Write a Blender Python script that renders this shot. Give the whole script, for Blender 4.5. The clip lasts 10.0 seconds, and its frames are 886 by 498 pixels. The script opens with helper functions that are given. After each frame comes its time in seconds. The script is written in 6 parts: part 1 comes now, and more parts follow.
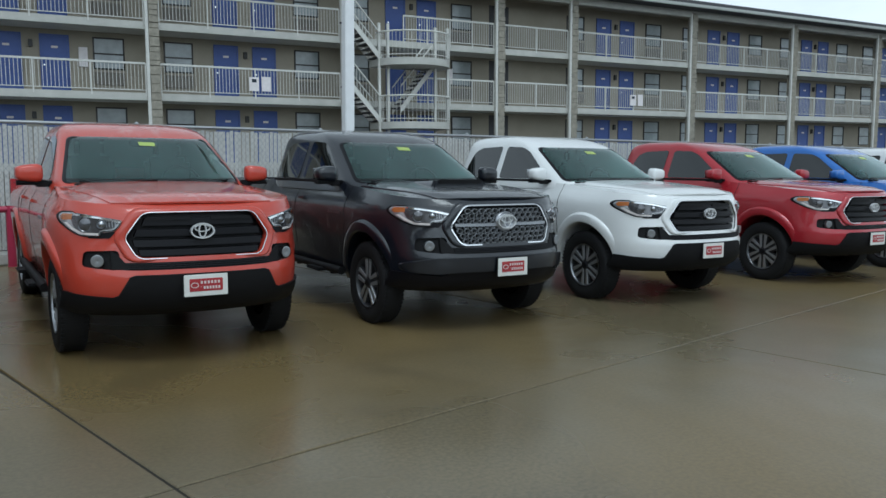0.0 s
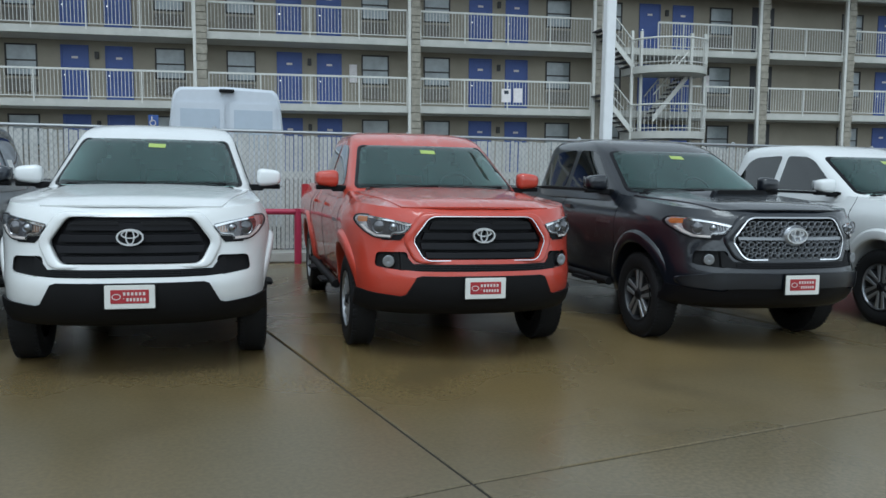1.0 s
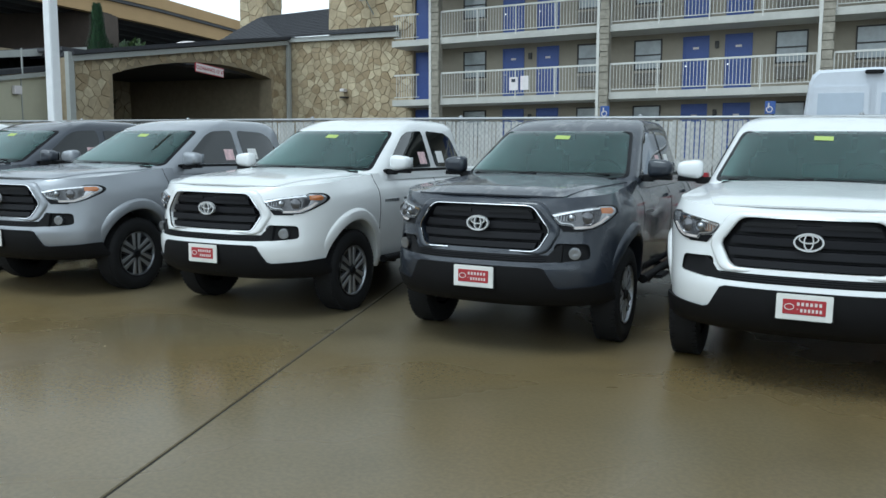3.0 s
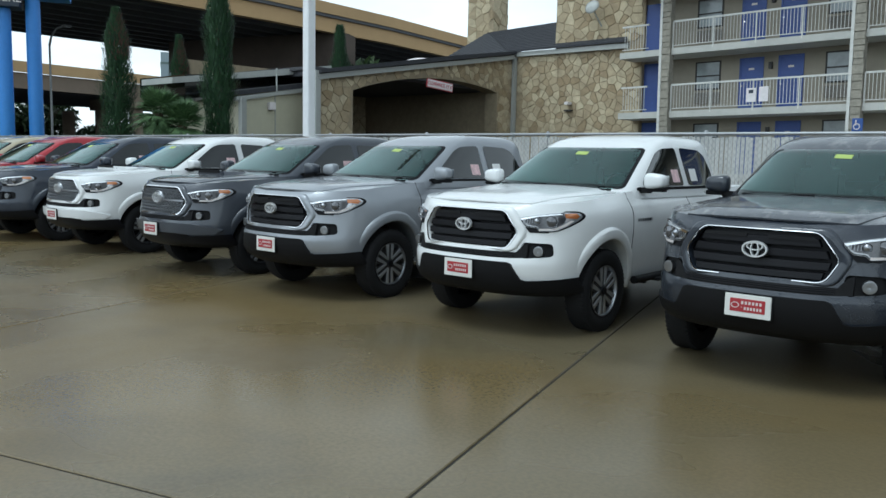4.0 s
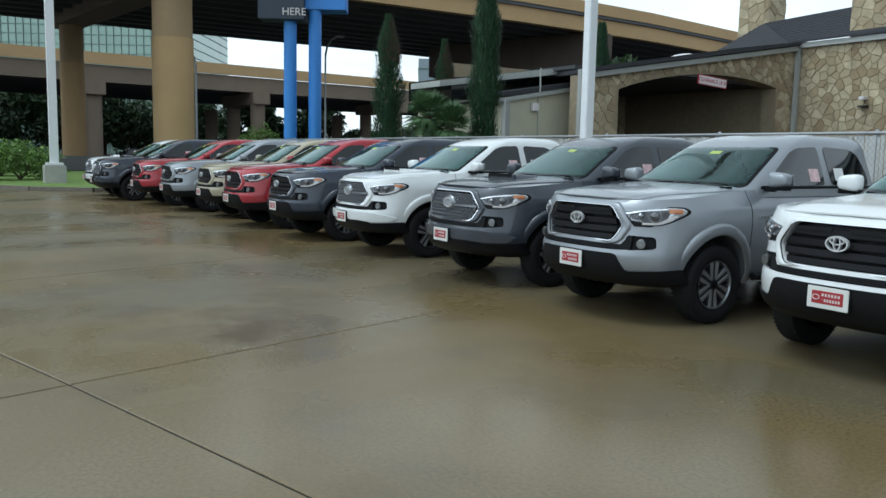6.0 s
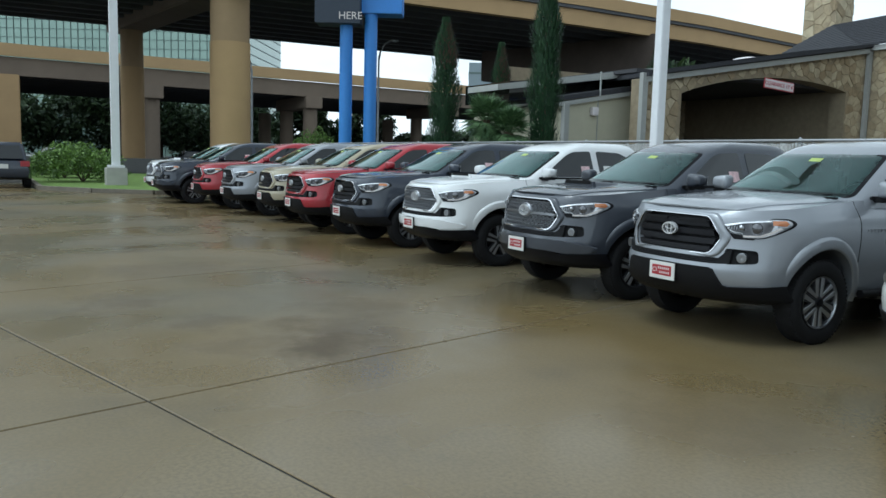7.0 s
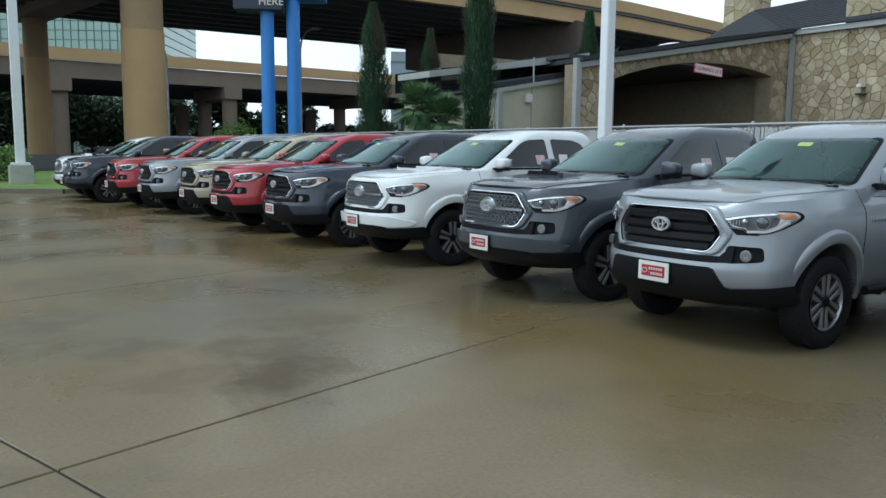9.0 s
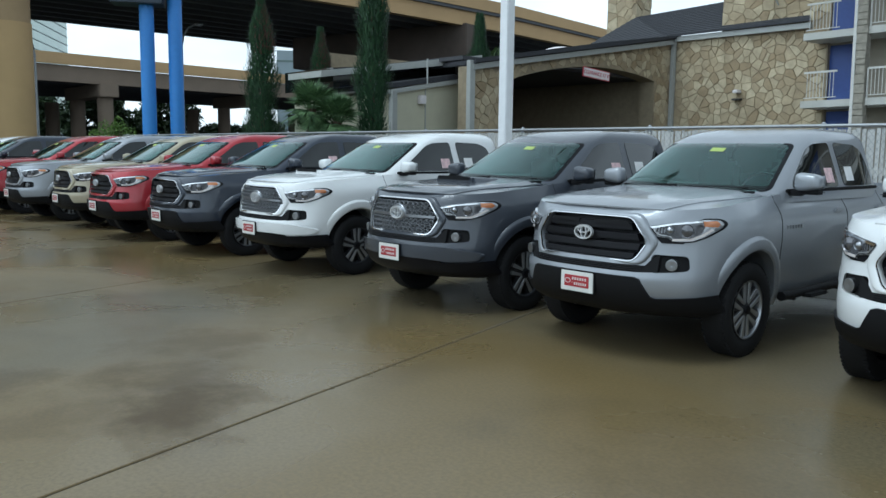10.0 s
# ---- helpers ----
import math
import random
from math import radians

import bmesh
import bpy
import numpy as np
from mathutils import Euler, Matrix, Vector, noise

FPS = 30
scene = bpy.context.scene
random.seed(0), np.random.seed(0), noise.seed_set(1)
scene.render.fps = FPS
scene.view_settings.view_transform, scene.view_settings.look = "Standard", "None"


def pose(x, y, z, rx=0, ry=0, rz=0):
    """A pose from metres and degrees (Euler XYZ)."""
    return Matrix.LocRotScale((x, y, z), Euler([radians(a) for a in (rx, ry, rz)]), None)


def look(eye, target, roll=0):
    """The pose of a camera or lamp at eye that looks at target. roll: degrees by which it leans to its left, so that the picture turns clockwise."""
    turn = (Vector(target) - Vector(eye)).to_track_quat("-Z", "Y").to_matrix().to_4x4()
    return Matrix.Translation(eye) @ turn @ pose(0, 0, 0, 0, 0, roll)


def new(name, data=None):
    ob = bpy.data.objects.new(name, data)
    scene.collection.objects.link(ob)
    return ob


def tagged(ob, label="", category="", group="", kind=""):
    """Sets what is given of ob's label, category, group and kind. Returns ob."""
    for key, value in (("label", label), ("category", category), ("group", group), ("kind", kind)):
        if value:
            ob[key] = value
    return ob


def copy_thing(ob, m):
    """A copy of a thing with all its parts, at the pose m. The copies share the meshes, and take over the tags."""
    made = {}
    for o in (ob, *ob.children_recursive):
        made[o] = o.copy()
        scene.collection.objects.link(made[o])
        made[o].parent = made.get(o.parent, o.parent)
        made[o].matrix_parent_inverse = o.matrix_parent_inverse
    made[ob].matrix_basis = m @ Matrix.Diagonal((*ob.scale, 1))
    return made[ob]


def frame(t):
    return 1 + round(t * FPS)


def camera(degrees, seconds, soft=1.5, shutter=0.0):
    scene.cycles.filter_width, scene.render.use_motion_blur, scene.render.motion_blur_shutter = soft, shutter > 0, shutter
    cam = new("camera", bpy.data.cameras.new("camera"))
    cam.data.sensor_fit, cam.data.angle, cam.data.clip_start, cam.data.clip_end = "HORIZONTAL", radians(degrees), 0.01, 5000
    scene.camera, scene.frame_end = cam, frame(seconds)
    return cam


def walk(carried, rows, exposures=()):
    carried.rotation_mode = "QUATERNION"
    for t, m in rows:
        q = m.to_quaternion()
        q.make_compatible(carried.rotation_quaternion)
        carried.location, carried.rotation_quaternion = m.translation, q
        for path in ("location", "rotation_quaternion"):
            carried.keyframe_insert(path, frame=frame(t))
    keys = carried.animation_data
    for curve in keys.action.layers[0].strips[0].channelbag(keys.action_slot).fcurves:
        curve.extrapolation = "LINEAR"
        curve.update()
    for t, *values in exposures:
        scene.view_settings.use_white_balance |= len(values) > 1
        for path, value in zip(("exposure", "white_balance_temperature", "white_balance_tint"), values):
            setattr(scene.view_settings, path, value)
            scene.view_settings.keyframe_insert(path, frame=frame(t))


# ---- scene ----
cam = camera(57.5, 10.0)
PATH = [
    (0, (0.897, -5.785, 1.447), (1.937, -4.09, 1.24), 0.5),
    (0.5, (0.773, -5.711, 1.455), (1.562, -3.884, 1.257), 1.0),
    (1, (0.64, -5.637, 1.423), (1.147, -3.711, 1.234), 1.0),
    (1.5, (0.479, -5.589, 1.45), (0.642, -3.606, 1.25), 0.9),
    (2, (0.462, -5.481, 1.457), (0.154, -3.518, 1.23), 0.4),
    (2.5, (0.309, -5.293, 1.462), (-0.305, -3.406, 1.219), 0.1),
    (2.7, (0.235, -5.27, 1.472), (-0.491, -3.423, 1.222), 0.3),
    (3.8, (-0.212, -5.368, 1.525), (-1.395, -3.769, 1.313), 1.4),
    (4, (-0.263, -5.39, 1.53), (-1.557, -3.881, 1.306), 1.2),
    (4.5, (-0.571, -5.266, 1.523), (-2.102, -4.001, 1.29), 0.5),
    (5, (-0.886, -5.249, 1.515), (-2.555, -4.172, 1.283), 1.2),
    (6.5, (-1.681, -5.282, 1.539), (-3.369, -4.235, 1.305), 1.2),
    (7, (-1.917, -5.341, 1.542), (-3.656, -4.38, 1.316), 1.5),
    (7.5, (-2.201, -5.369, 1.552), (-3.911, -4.361, 1.311), 2.0),
    (8, (-2.442, -5.3, 1.538), (-4.123, -4.244, 1.294), 1.6),
    (8.5, (-2.724, -5.167, 1.547), (-4.395, -4.095, 1.306), 0.6),
    (9, (-2.917, -5.13, 1.548), (-4.558, -4.014, 1.3), 0.5),
    (9.5, (-3.211, -5.116, 1.575), (-4.804, -3.932, 1.329), 0.4),
    (10, (-3.389, -5.028, 1.576), (-4.863, -3.697, 1.333), 0.7),
]
EXPOSURE = [(0, 0.37, 5550, 0), (1.0, 0.53, 5550, 0), (2.0, 0.93, 5550, -1), (2.5, 0.88, 5600, -1), (4.5, 0.64, 5600, -1), (7.5, 0.68, 5550, -1), (10, 0.66, 5450, -1)]
walk(cam, [(t, look(eye, target, roll)) for t, eye, target, roll in PATH], EXPOSURE)

# ---- world and light: overcast ----
world = bpy.data.worlds.new("sky")
scene.world = world
world.use_nodes = True
wn = world.node_tree
sky = wn.nodes.new("ShaderNodeTexSky")
sky.sky_type = "NISHITA"
sky.sun_disc = False
sky.sun_elevation, sky.sun_rotation = radians(55), radians(200)
sky.dust_density = 1.0
sky.air_density = 1.0
grey = wn.nodes.new("ShaderNodeHueSaturation")
grey.inputs["Saturation"].default_value = 0.07
grey.inputs["Value"].default_value = 1.0
wtc = wn.nodes.new("ShaderNodeTexCoord")
wmap = wn.nodes.new("ShaderNodeMapping")
wmap.inputs["Scale"].default_value = (1.0, 1.0, 2.6)
wcl = wn.nodes.new("ShaderNodeTexNoise")
wcl.inputs["Scale"].default_value = 2.2
wcl.inputs["Detail"].default_value = 6.0
wrm = wn.nodes.new("ShaderNodeMapRange")
wrm.inputs[1].default_value, wrm.inputs[2].default_value = 0.3, 0.7
wrm.inputs[3].default_value, wrm.inputs[4].default_value = 0.78, 1.32
wml = wn.nodes.new("ShaderNodeMixRGB")
wml.blend_type = "MULTIPLY"
wml.inputs[0].default_value = 1.0
wn.links.new(sky.outputs[0], grey.inputs["Color"])
wn.links.new(wtc.outputs["Generated"], wmap.inputs[0])
wn.links.new(wmap.outputs[0], wcl.inputs["Vector"])
wn.links.new(wcl.outputs["Fac"], wrm.inputs[0])
wn.links.new(grey.outputs[0], wml.inputs[1])
wn.links.new(wrm.outputs[0], wml.inputs[2])
wn.links.new(wml.outputs[0], wn.nodes["Background"].inputs[0])
wn.nodes["Background"].inputs[1].default_value = 0.14
sun = new("sun", bpy.data.lights.new("sun", "SUN"))
sun.data.energy, sun.data.angle, sun.data.color = 0.7, radians(25), (1.0, 0.98, 0.94)
sun.matrix_basis = look((0, 0, 30), (4, 14, 0))


# ---- materials ----
def material(name, color, rough=0.5, metal=0.0, coat=0.0, vary=0.1, scale=6.0, bump=0.0, bump_scale=60.0, spec=0.5, emit=0.0):
    m = bpy.data.materials.new(name)
    m.use_nodes = True
    nt = m.node_tree
    b = nt.nodes["Principled BSDF"]
    b.inputs["Roughness"].default_value = rough
    b.inputs["Metallic"].default_value = metal
    b.inputs["Coat Weight"].default_value = coat
    b.inputs["Coat Roughness"].default_value = 0.04
    b.inputs["Specular IOR Level"].default_value = spec
    b.inputs["Base Color"].default_value = (*color, 1)
    if emit:
        b.inputs["Emission Color"].default_value = (*color, 1)
        b.inputs["Emission Strength"].default_value = emit
    tc = nt.nodes.new("ShaderNodeTexCoord")
    if vary:
        n = nt.nodes.new("ShaderNodeTexNoise")
        n.inputs["Scale"].default_value = scale
        n.inputs["Detail"].default_value = 8.0
        n.inputs["Roughness"].default_value = 0.65
        nt.links.new(tc.outputs["Object"], n.inputs["Vector"])
        r = nt.nodes.new("ShaderNodeMapRange")
        r.inputs[1].default_value, r.inputs[2].default_value = 0.25, 0.75
        r.inputs[3].default_value, r.inputs[4].default_value = 1 - vary, 1 + vary
        nt.links.new(n.outputs["Fac"], r.inputs[0])
        mx = nt.nodes.new("ShaderNodeMixRGB")
        mx.blend_type = "MULTIPLY"
        mx.inputs[0].default_value = 1.0
        mx.inputs[1].default_value = (*color, 1)
        nt.links.new(r.outputs[0], mx.inputs[2])
        nt.links.new(mx.outputs[0], b.inputs["Base Color"])
    if bump:
        n2 = nt.nodes.new("ShaderNodeTexNoise")
        n2.inputs["Scale"].default_value = bump_scale
        n2.inputs["Detail"].default_value = 4.0
        nt.links.new(tc.outputs["Object"], n2.inputs["Vector"])
        bp = nt.nodes.new("ShaderNodeBump")
        bp.inputs["Strength"].default_value = bump
        bp.inputs["Distance"].default_value = 0.01
        nt.links.new(n2.outputs["Fac"], bp.inputs["Height"])
        nt.links.new(bp.outputs[0], b.inputs["Normal"])
    return m


def paint(name, color, metal=0.0, beads=0.25):
    """Clear-coated car paint, wet: fine drops in the coat's relief."""
    m = material(name, color, 0.42, metal, 1.0, 0.04, 2.0)
    nt = m.node_tree
    b = nt.nodes["Principled BSDF"]
    tc = nt.nodes.new("ShaderNodeTexCoord")
    v = nt.nodes.new("ShaderNodeTexVoronoi")
    v.inputs["Scale"].default_value = 85.0
    nt.links.new(tc.outputs["Object"], v.inputs["Vector"])
    r = nt.nodes.new("ShaderNodeMapRange")
    r.inputs[1].default_value, r.inputs[2].default_value = 0.1, 0.4
    r.inputs[3].default_value, r.inputs[4].default_value = 1.0, 0.0
    nt.links.new(v.outputs["Distance"], r.inputs[0])
    bp = nt.nodes.new("ShaderNodeBump")
    film = nt.nodes.new("ShaderNodeTexNoise")
    film.inputs["Scale"].default_value, film.inputs["Detail"].default_value, film.inputs["Distortion"].default_value = 4.5, 6.0, 1.2
    nt.links.new(tc.outputs["Object"], film.inputs["Vector"])
    fr = nt.nodes.new("ShaderNodeMapRange")
    fr.inputs[1].default_value, fr.inputs[2].default_value = 0.50, 0.58
    fr.inputs[3].default_value, fr.inputs[4].default_value = 0.06, beads
    nt.links.new(film.outputs["Fac"], fr.inputs[0])
    nt.links.new(fr.outputs[0], bp.inputs["Strength"])
    bp.inputs["Distance"].default_value = 0.02
    nt.links.new(r.outputs[0], bp.inputs["Height"])
    nt.links.new(bp.outputs[0], b.inputs["Coat Normal"])
    b.inputs["Coat Roughness"].default_value = 0.06
    b.inputs["Specular IOR Level"].default_value = 0.3
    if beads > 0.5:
        # sky sheen on rain film, painted into level panels as pale streaks
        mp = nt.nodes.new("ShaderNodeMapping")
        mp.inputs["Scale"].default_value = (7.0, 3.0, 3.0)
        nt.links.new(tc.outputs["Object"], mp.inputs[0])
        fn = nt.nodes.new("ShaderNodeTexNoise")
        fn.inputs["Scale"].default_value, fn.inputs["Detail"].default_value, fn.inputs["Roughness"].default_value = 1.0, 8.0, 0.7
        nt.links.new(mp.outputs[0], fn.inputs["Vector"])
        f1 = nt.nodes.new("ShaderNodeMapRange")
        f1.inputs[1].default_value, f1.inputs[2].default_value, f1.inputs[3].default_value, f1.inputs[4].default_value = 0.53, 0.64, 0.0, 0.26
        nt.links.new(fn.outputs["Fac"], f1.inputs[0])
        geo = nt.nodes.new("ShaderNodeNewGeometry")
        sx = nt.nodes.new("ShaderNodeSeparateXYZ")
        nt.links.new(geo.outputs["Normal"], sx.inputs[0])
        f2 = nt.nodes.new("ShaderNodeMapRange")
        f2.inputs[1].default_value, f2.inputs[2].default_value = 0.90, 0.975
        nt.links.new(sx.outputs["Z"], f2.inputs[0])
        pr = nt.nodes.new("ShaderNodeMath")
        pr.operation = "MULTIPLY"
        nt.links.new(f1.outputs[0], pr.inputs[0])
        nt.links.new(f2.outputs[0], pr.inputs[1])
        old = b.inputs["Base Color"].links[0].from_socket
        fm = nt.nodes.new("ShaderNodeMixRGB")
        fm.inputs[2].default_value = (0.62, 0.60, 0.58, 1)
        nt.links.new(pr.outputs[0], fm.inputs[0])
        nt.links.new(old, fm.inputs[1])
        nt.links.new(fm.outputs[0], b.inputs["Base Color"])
    return m


PAINT = {
    "white": paint("white paint", (0.70, 0.71, 0.71)),
    "silver": paint("silver metallic paint", (0.285, 0.30, 0.325), 0.5),
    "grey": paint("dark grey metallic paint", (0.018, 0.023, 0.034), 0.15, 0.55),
    "graphite": paint("graphite blue-grey paint", (0.040, 0.046, 0.060), 0.15),
    "slate": paint("slate blue metallic paint", (0.018, 0.025, 0.042), 0.15),
    "black": paint("black paint", (0.003, 0.005, 0.010), 0.0, 0.12),
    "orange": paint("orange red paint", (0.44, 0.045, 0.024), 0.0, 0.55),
    "red": paint("dark red paint", (0.33, 0.012, 0.022), 0.2),
    "blue": paint("bright blue paint", (0.02, 0.12, 0.42)),
    "tan": paint("sand tan paint", (0.36, 0.32, 0.22)),
}
BLACK = material("black textured plastic", (0.007, 0.007, 0.008), 0.62, bump=0.25, bump_scale=400, spec=0.18)
GLOSSBLACK = material("satin black plastic", (0.005, 0.005, 0.007), 0.42, spec=0.2)
CHROME = material("chrome", (0.75, 0.76, 0.78), 0.12, 1.0, vary=0.03)
BADGE = material("bright plated badge", (0.74, 0.75, 0.77), 0.35, 0.6, 0.5, vary=0.03)
SATIN = material("satin grey metal", (0.33, 0.34, 0.36), 0.32, 1.0, vary=0.05)
MESHGREY = material("silver painted mesh", (0.27, 0.28, 0.30), 0.4, 0.5, vary=0.05)
ALLOY = material("machined alloy", (0.58, 0.59, 0.61), 0.3, 0.9, vary=0.06)
RIMGREY = material("dark grey painted rim", (0.035, 0.036, 0.04), 0.35, 0.3, vary=0.1)
RUBBER = material("tyre rubber", (0.010, 0.010, 0.011), 0.7, bump=0.3, bump_scale=90, spec=0.25)
SCREEN = material("tinted windscreen glass", (0.50, 0.86, 0.80), 0.0, spec=0.9, vary=0)
SCREEN.node_tree.nodes["Principled BSDF"].inputs["Specular Tint"].default_value = (0.72, 1.0, 0.96, 1)
SCREEN.node_tree.nodes["Principled BSDF"].inputs["Transmission Weight"].default_value = 1.0
SCREEN.node_tree.nodes["Principled BSDF"].inputs["IOR"].default_value = 1.52
CABIN = material("dark cabin lining", (0.17, 0.175, 0.175), 0.8)
SEATCLOTH = material("grey seat cloth", (0.035, 0.036, 0.038), 0.9, vary=0.15, scale=20)
SIDEGLASS = material("dark side glass", (0.006, 0.008, 0.009), 0.03, 0.0, 0.6, 0.1, spec=0.6)
LENS = material("clear headlight lens", (0.50, 0.51, 0.53), 0.16, 0.6, 1.0, 0.35, 30)
HEADDARK = material("smoked reflector", (0.10, 0.10, 0.11), 0.15, 0.5, 1.0, 0.4, 30)
AMBERCLEAR = material("clear amber-tinted reflector", (0.42, 0.30, 0.24), 0.2, 0.5, 1.0, 0.4, 40)
AMBER = material("amber reflector", (0.50, 0.17, 0.05), 0.15, 0.2, 1.0)
PLATEWHITE = material("white plate board", (0.66, 0.66, 0.63), 0.4)
PLATERED = material("red printed panel", (0.32, 0.022, 0.03), 0.4)
PRINT = material("white print", (0.62, 0.57, 0.55), 0.4, vary=0)
STICKER = material("yellow green sticker", (0.36, 0.46, 0.11), 0.5, vary=0)
SIGNPINK = material("red and white paper", (0.68, 0.48, 0.49), 0.6, vary=0.45, scale=25)
PAPER = material("white paper", (0.75, 0.75, 0.74), 0.6)


# ---- building helpers ----
def finish(bm, name, mats, parent=None, label="", smooth=40):
    bmesh.ops.recalc_face_normals(bm, faces=bm.faces)
    me = bpy.data.meshes.new(name)
    for f in bm.faces:
        f.smooth = smooth > 0
    bm.to_mesh(me)
    bm.free()
    if smooth:
        me.set_sharp_from_angle(angle=radians(smooth))
    for mt in (mats if isinstance(mats, (list, tuple)) else [mats]):
        me.materials.append(mt)
    ob = new(name, me)
    if parent:
        ob.parent = parent
    if label:
        ob["label"] = label
    return ob


def part(name, bm, mat, parent, label="", smooth=40):
    return finish(bm, name, mat, parent, label, smooth)


def add_box(bm, x0, x1, y0, y1, z0, z1, bevel=0.0, m=None):
    x0, x1, y0, y1, z0, z1 = min(x0, x1), max(x0, x1), min(y0, y1), max(y0, y1), min(z0, z1), max(z0, z1)
    r = bmesh.ops.create_cube(bm, size=1)
    vs = r["verts"]
    for v in vs:
        v.co = Vector(((x0 + x1) / 2 + v.co.x * (x1 - x0), (y0 + y1) / 2 + v.co.y * (y1 - y0), (z0 + z1) / 2 + v.co.z * (z1 - z0)))
    if m is not None:
        for v in vs:
            v.co = m @ v.co
    if bevel:
        es = list({e for v in vs for e in v.link_edges})
        bmesh.ops.bevel(bm, geom=es, offset=bevel, segments=2, affect="EDGES")
    return bm


def boxed(x0, x1, y0, y1, z0, z1, bevel=0.0):
    return add_box(bmesh.new(), x0, x1, y0, y1, z0, z1, bevel)


def add_tube(bm, a, b, r0, r1=None, seg=12):
    r1 = r0 if r1 is None else r1
    a, b = Vector(a), Vector(b)
    d = b - a
    q = d.to_track_quat("Z", "Y").to_matrix().to_4x4()
    bmesh.ops.create_cone(bm, cap_ends=True, segments=seg, radius1=r0, radius2=r1, depth=d.length, matrix=Matrix.Translation((a + b) / 2) @ q)
    return bm


def add_lathe(bm, profile, seg=40, axis="X"):
    """Revolves (radius, along) pairs round the axis."""
    rings = []
    for r, a in profile:
        ring = []
        for k in range(seg):
            t = 2 * math.pi * k / seg
            c, s = r * math.cos(t), r * math.sin(t)
            ring.append(bm.verts.new((a, c, s) if axis == "X" else (c, s, a)))
        rings.append(ring)
    for p, q in zip(rings, rings[1:]):
        for k in range(seg):
            bm.faces.new((p[k], p[(k + 1) % seg], q[(k + 1) % seg], q[k]))
    return bm


def add_polygon(bm, points, thick):
    """A flat polygon of 3D points, given thickness along the vector thick."""
    vs = [bm.verts.new(p) for p in points]
    f = bm.faces.new(vs)
    r = bmesh.ops.extrude_face_region(bm, geom=[f])
    bmesh.ops.translate(bm, vec=Vector(thick), verts=[v for v in r["geom"] if isinstance(v, bmesh.types.BMVert)])
    return bm


def mapped(outline, place, depth, cut=0.05):
    """A sheet with this 2D outline, diced to follow place(u, v), with its rim turned in by depth (a vector)."""
    bm = bmesh.new()
    f = bm.faces.new([bm.verts.new((u, v, 0)) for u, v in outline])
    us, vs = [p[0] for p in outline], [p[1] for p in outline]
    for lo, hi, ax in ((min(us), max(us), 0), (min(vs), max(vs), 1)):
        n = max(1, int((hi - lo) / cut))
        for k in range(1, n):
            co, no = [0, 0, 0], [0, 0, 0]
            co[ax], no[ax] = lo + (hi - lo) * k / n, 1
            bmesh.ops.bisect_plane(bm, geom=bm.verts[:] + bm.edges[:] + bm.faces[:], plane_co=co, plane_no=no)
    faces = bm.faces[:]
    r = bmesh.ops.extrude_face_region(bm, geom=faces)
    top = {v for v in r["geom"] if isinstance(v, bmesh.types.BMVert)}
    for v in bm.verts:
        p = Vector(place(v.co.x, v.co.y))
        v.co = p if v in top else p + Vector(depth)
    return bm


def smoothstep(a, b, x):
    t = min(1, max(0, (x - a) / (b - a)))
    return t * t * (3 - 2 * t)


def curve_at(table, x):
    return float(np.interp(x, [p[0] for p in table], [p[1] for p in table]))


# ---- the pickup truck; x across, y towards the tail, z up, the grille's middle at y = 0 ----
AXLES = (0.90, 4.13)
TYRE = 0.376
NOSE_N, NOSE_L, HALF = 2.7, 0.95, 0.93
FRONT = [(0.36, 0.10), (0.42, 0.0), (0.50, -0.055), (0.60, -0.075), (0.67, -0.075), (0.70, -0.055), (0.76, -0.04), (0.83, -0.025), (0.90, -0.01), (1.0, 0.0), (1.06, 0.006), (1.10, 0.018), (1.13, 0.04), (1.155, 0.09)]
SIDE = [(0.36, 0.90), (0.45, 0.945), (0.60, 0.965), (0.72, 0.985), (0.90, 1.0), (1.00, 0.997), (1.07, 0.985), (1.12, 0.962), (1.16, 0.93), (1.20, 0.90), (1.24, 0.88), (1.30, 0.865)]
TOP = [(0.0, 1.125), (0.1, 1.148), (0.3, 1.168), (0.7, 1.198), (1.25, 1.235), (1.45, 1.25), (2.0, 1.258), (3.7, 1.265), (3.8, 1.26), (5.3, 1.26)]
WAIST = [(0.95, 1.0), (1.35, 0.975), (1.7, 0.965), (3.2, 0.965), (3.7, 0.98), (5.3, 0.98)]


def nose(x):
    u = min(1.0, abs(x) / HALF)
    return NOSE_L * (1 - (1 - u ** NOSE_N) ** (1 / NOSE_N))


def front(x, z):
    return nose(x) + curve_at(FRONT, z)


def side(y, z):
    t = curve_at(SIDE, z) * HALF * curve_at(WAIST, y)
    if y < NOSE_L:
        v = 1 - max(0, y) / NOSE_L
        t *= max(0.0, 1 - v ** NOSE_N) ** (1 / NOSE_N)
    return t


def hood_z(x, y):
    """The top of the body over the engine: higher along the middle, with a step on each side."""
    edge = max(0.05, side(max(y, 0.02), 1.1))
    u = min(1.0, abs(x) / edge)
    z = curve_at(TOP, y) + 0.034 * (1 - u * u) * smoothstep(-0.2, 0.25, y)
    return z + 0.018 * smoothstep(0.82, 0.66, u) * smoothstep(0.0, 0.35, y)


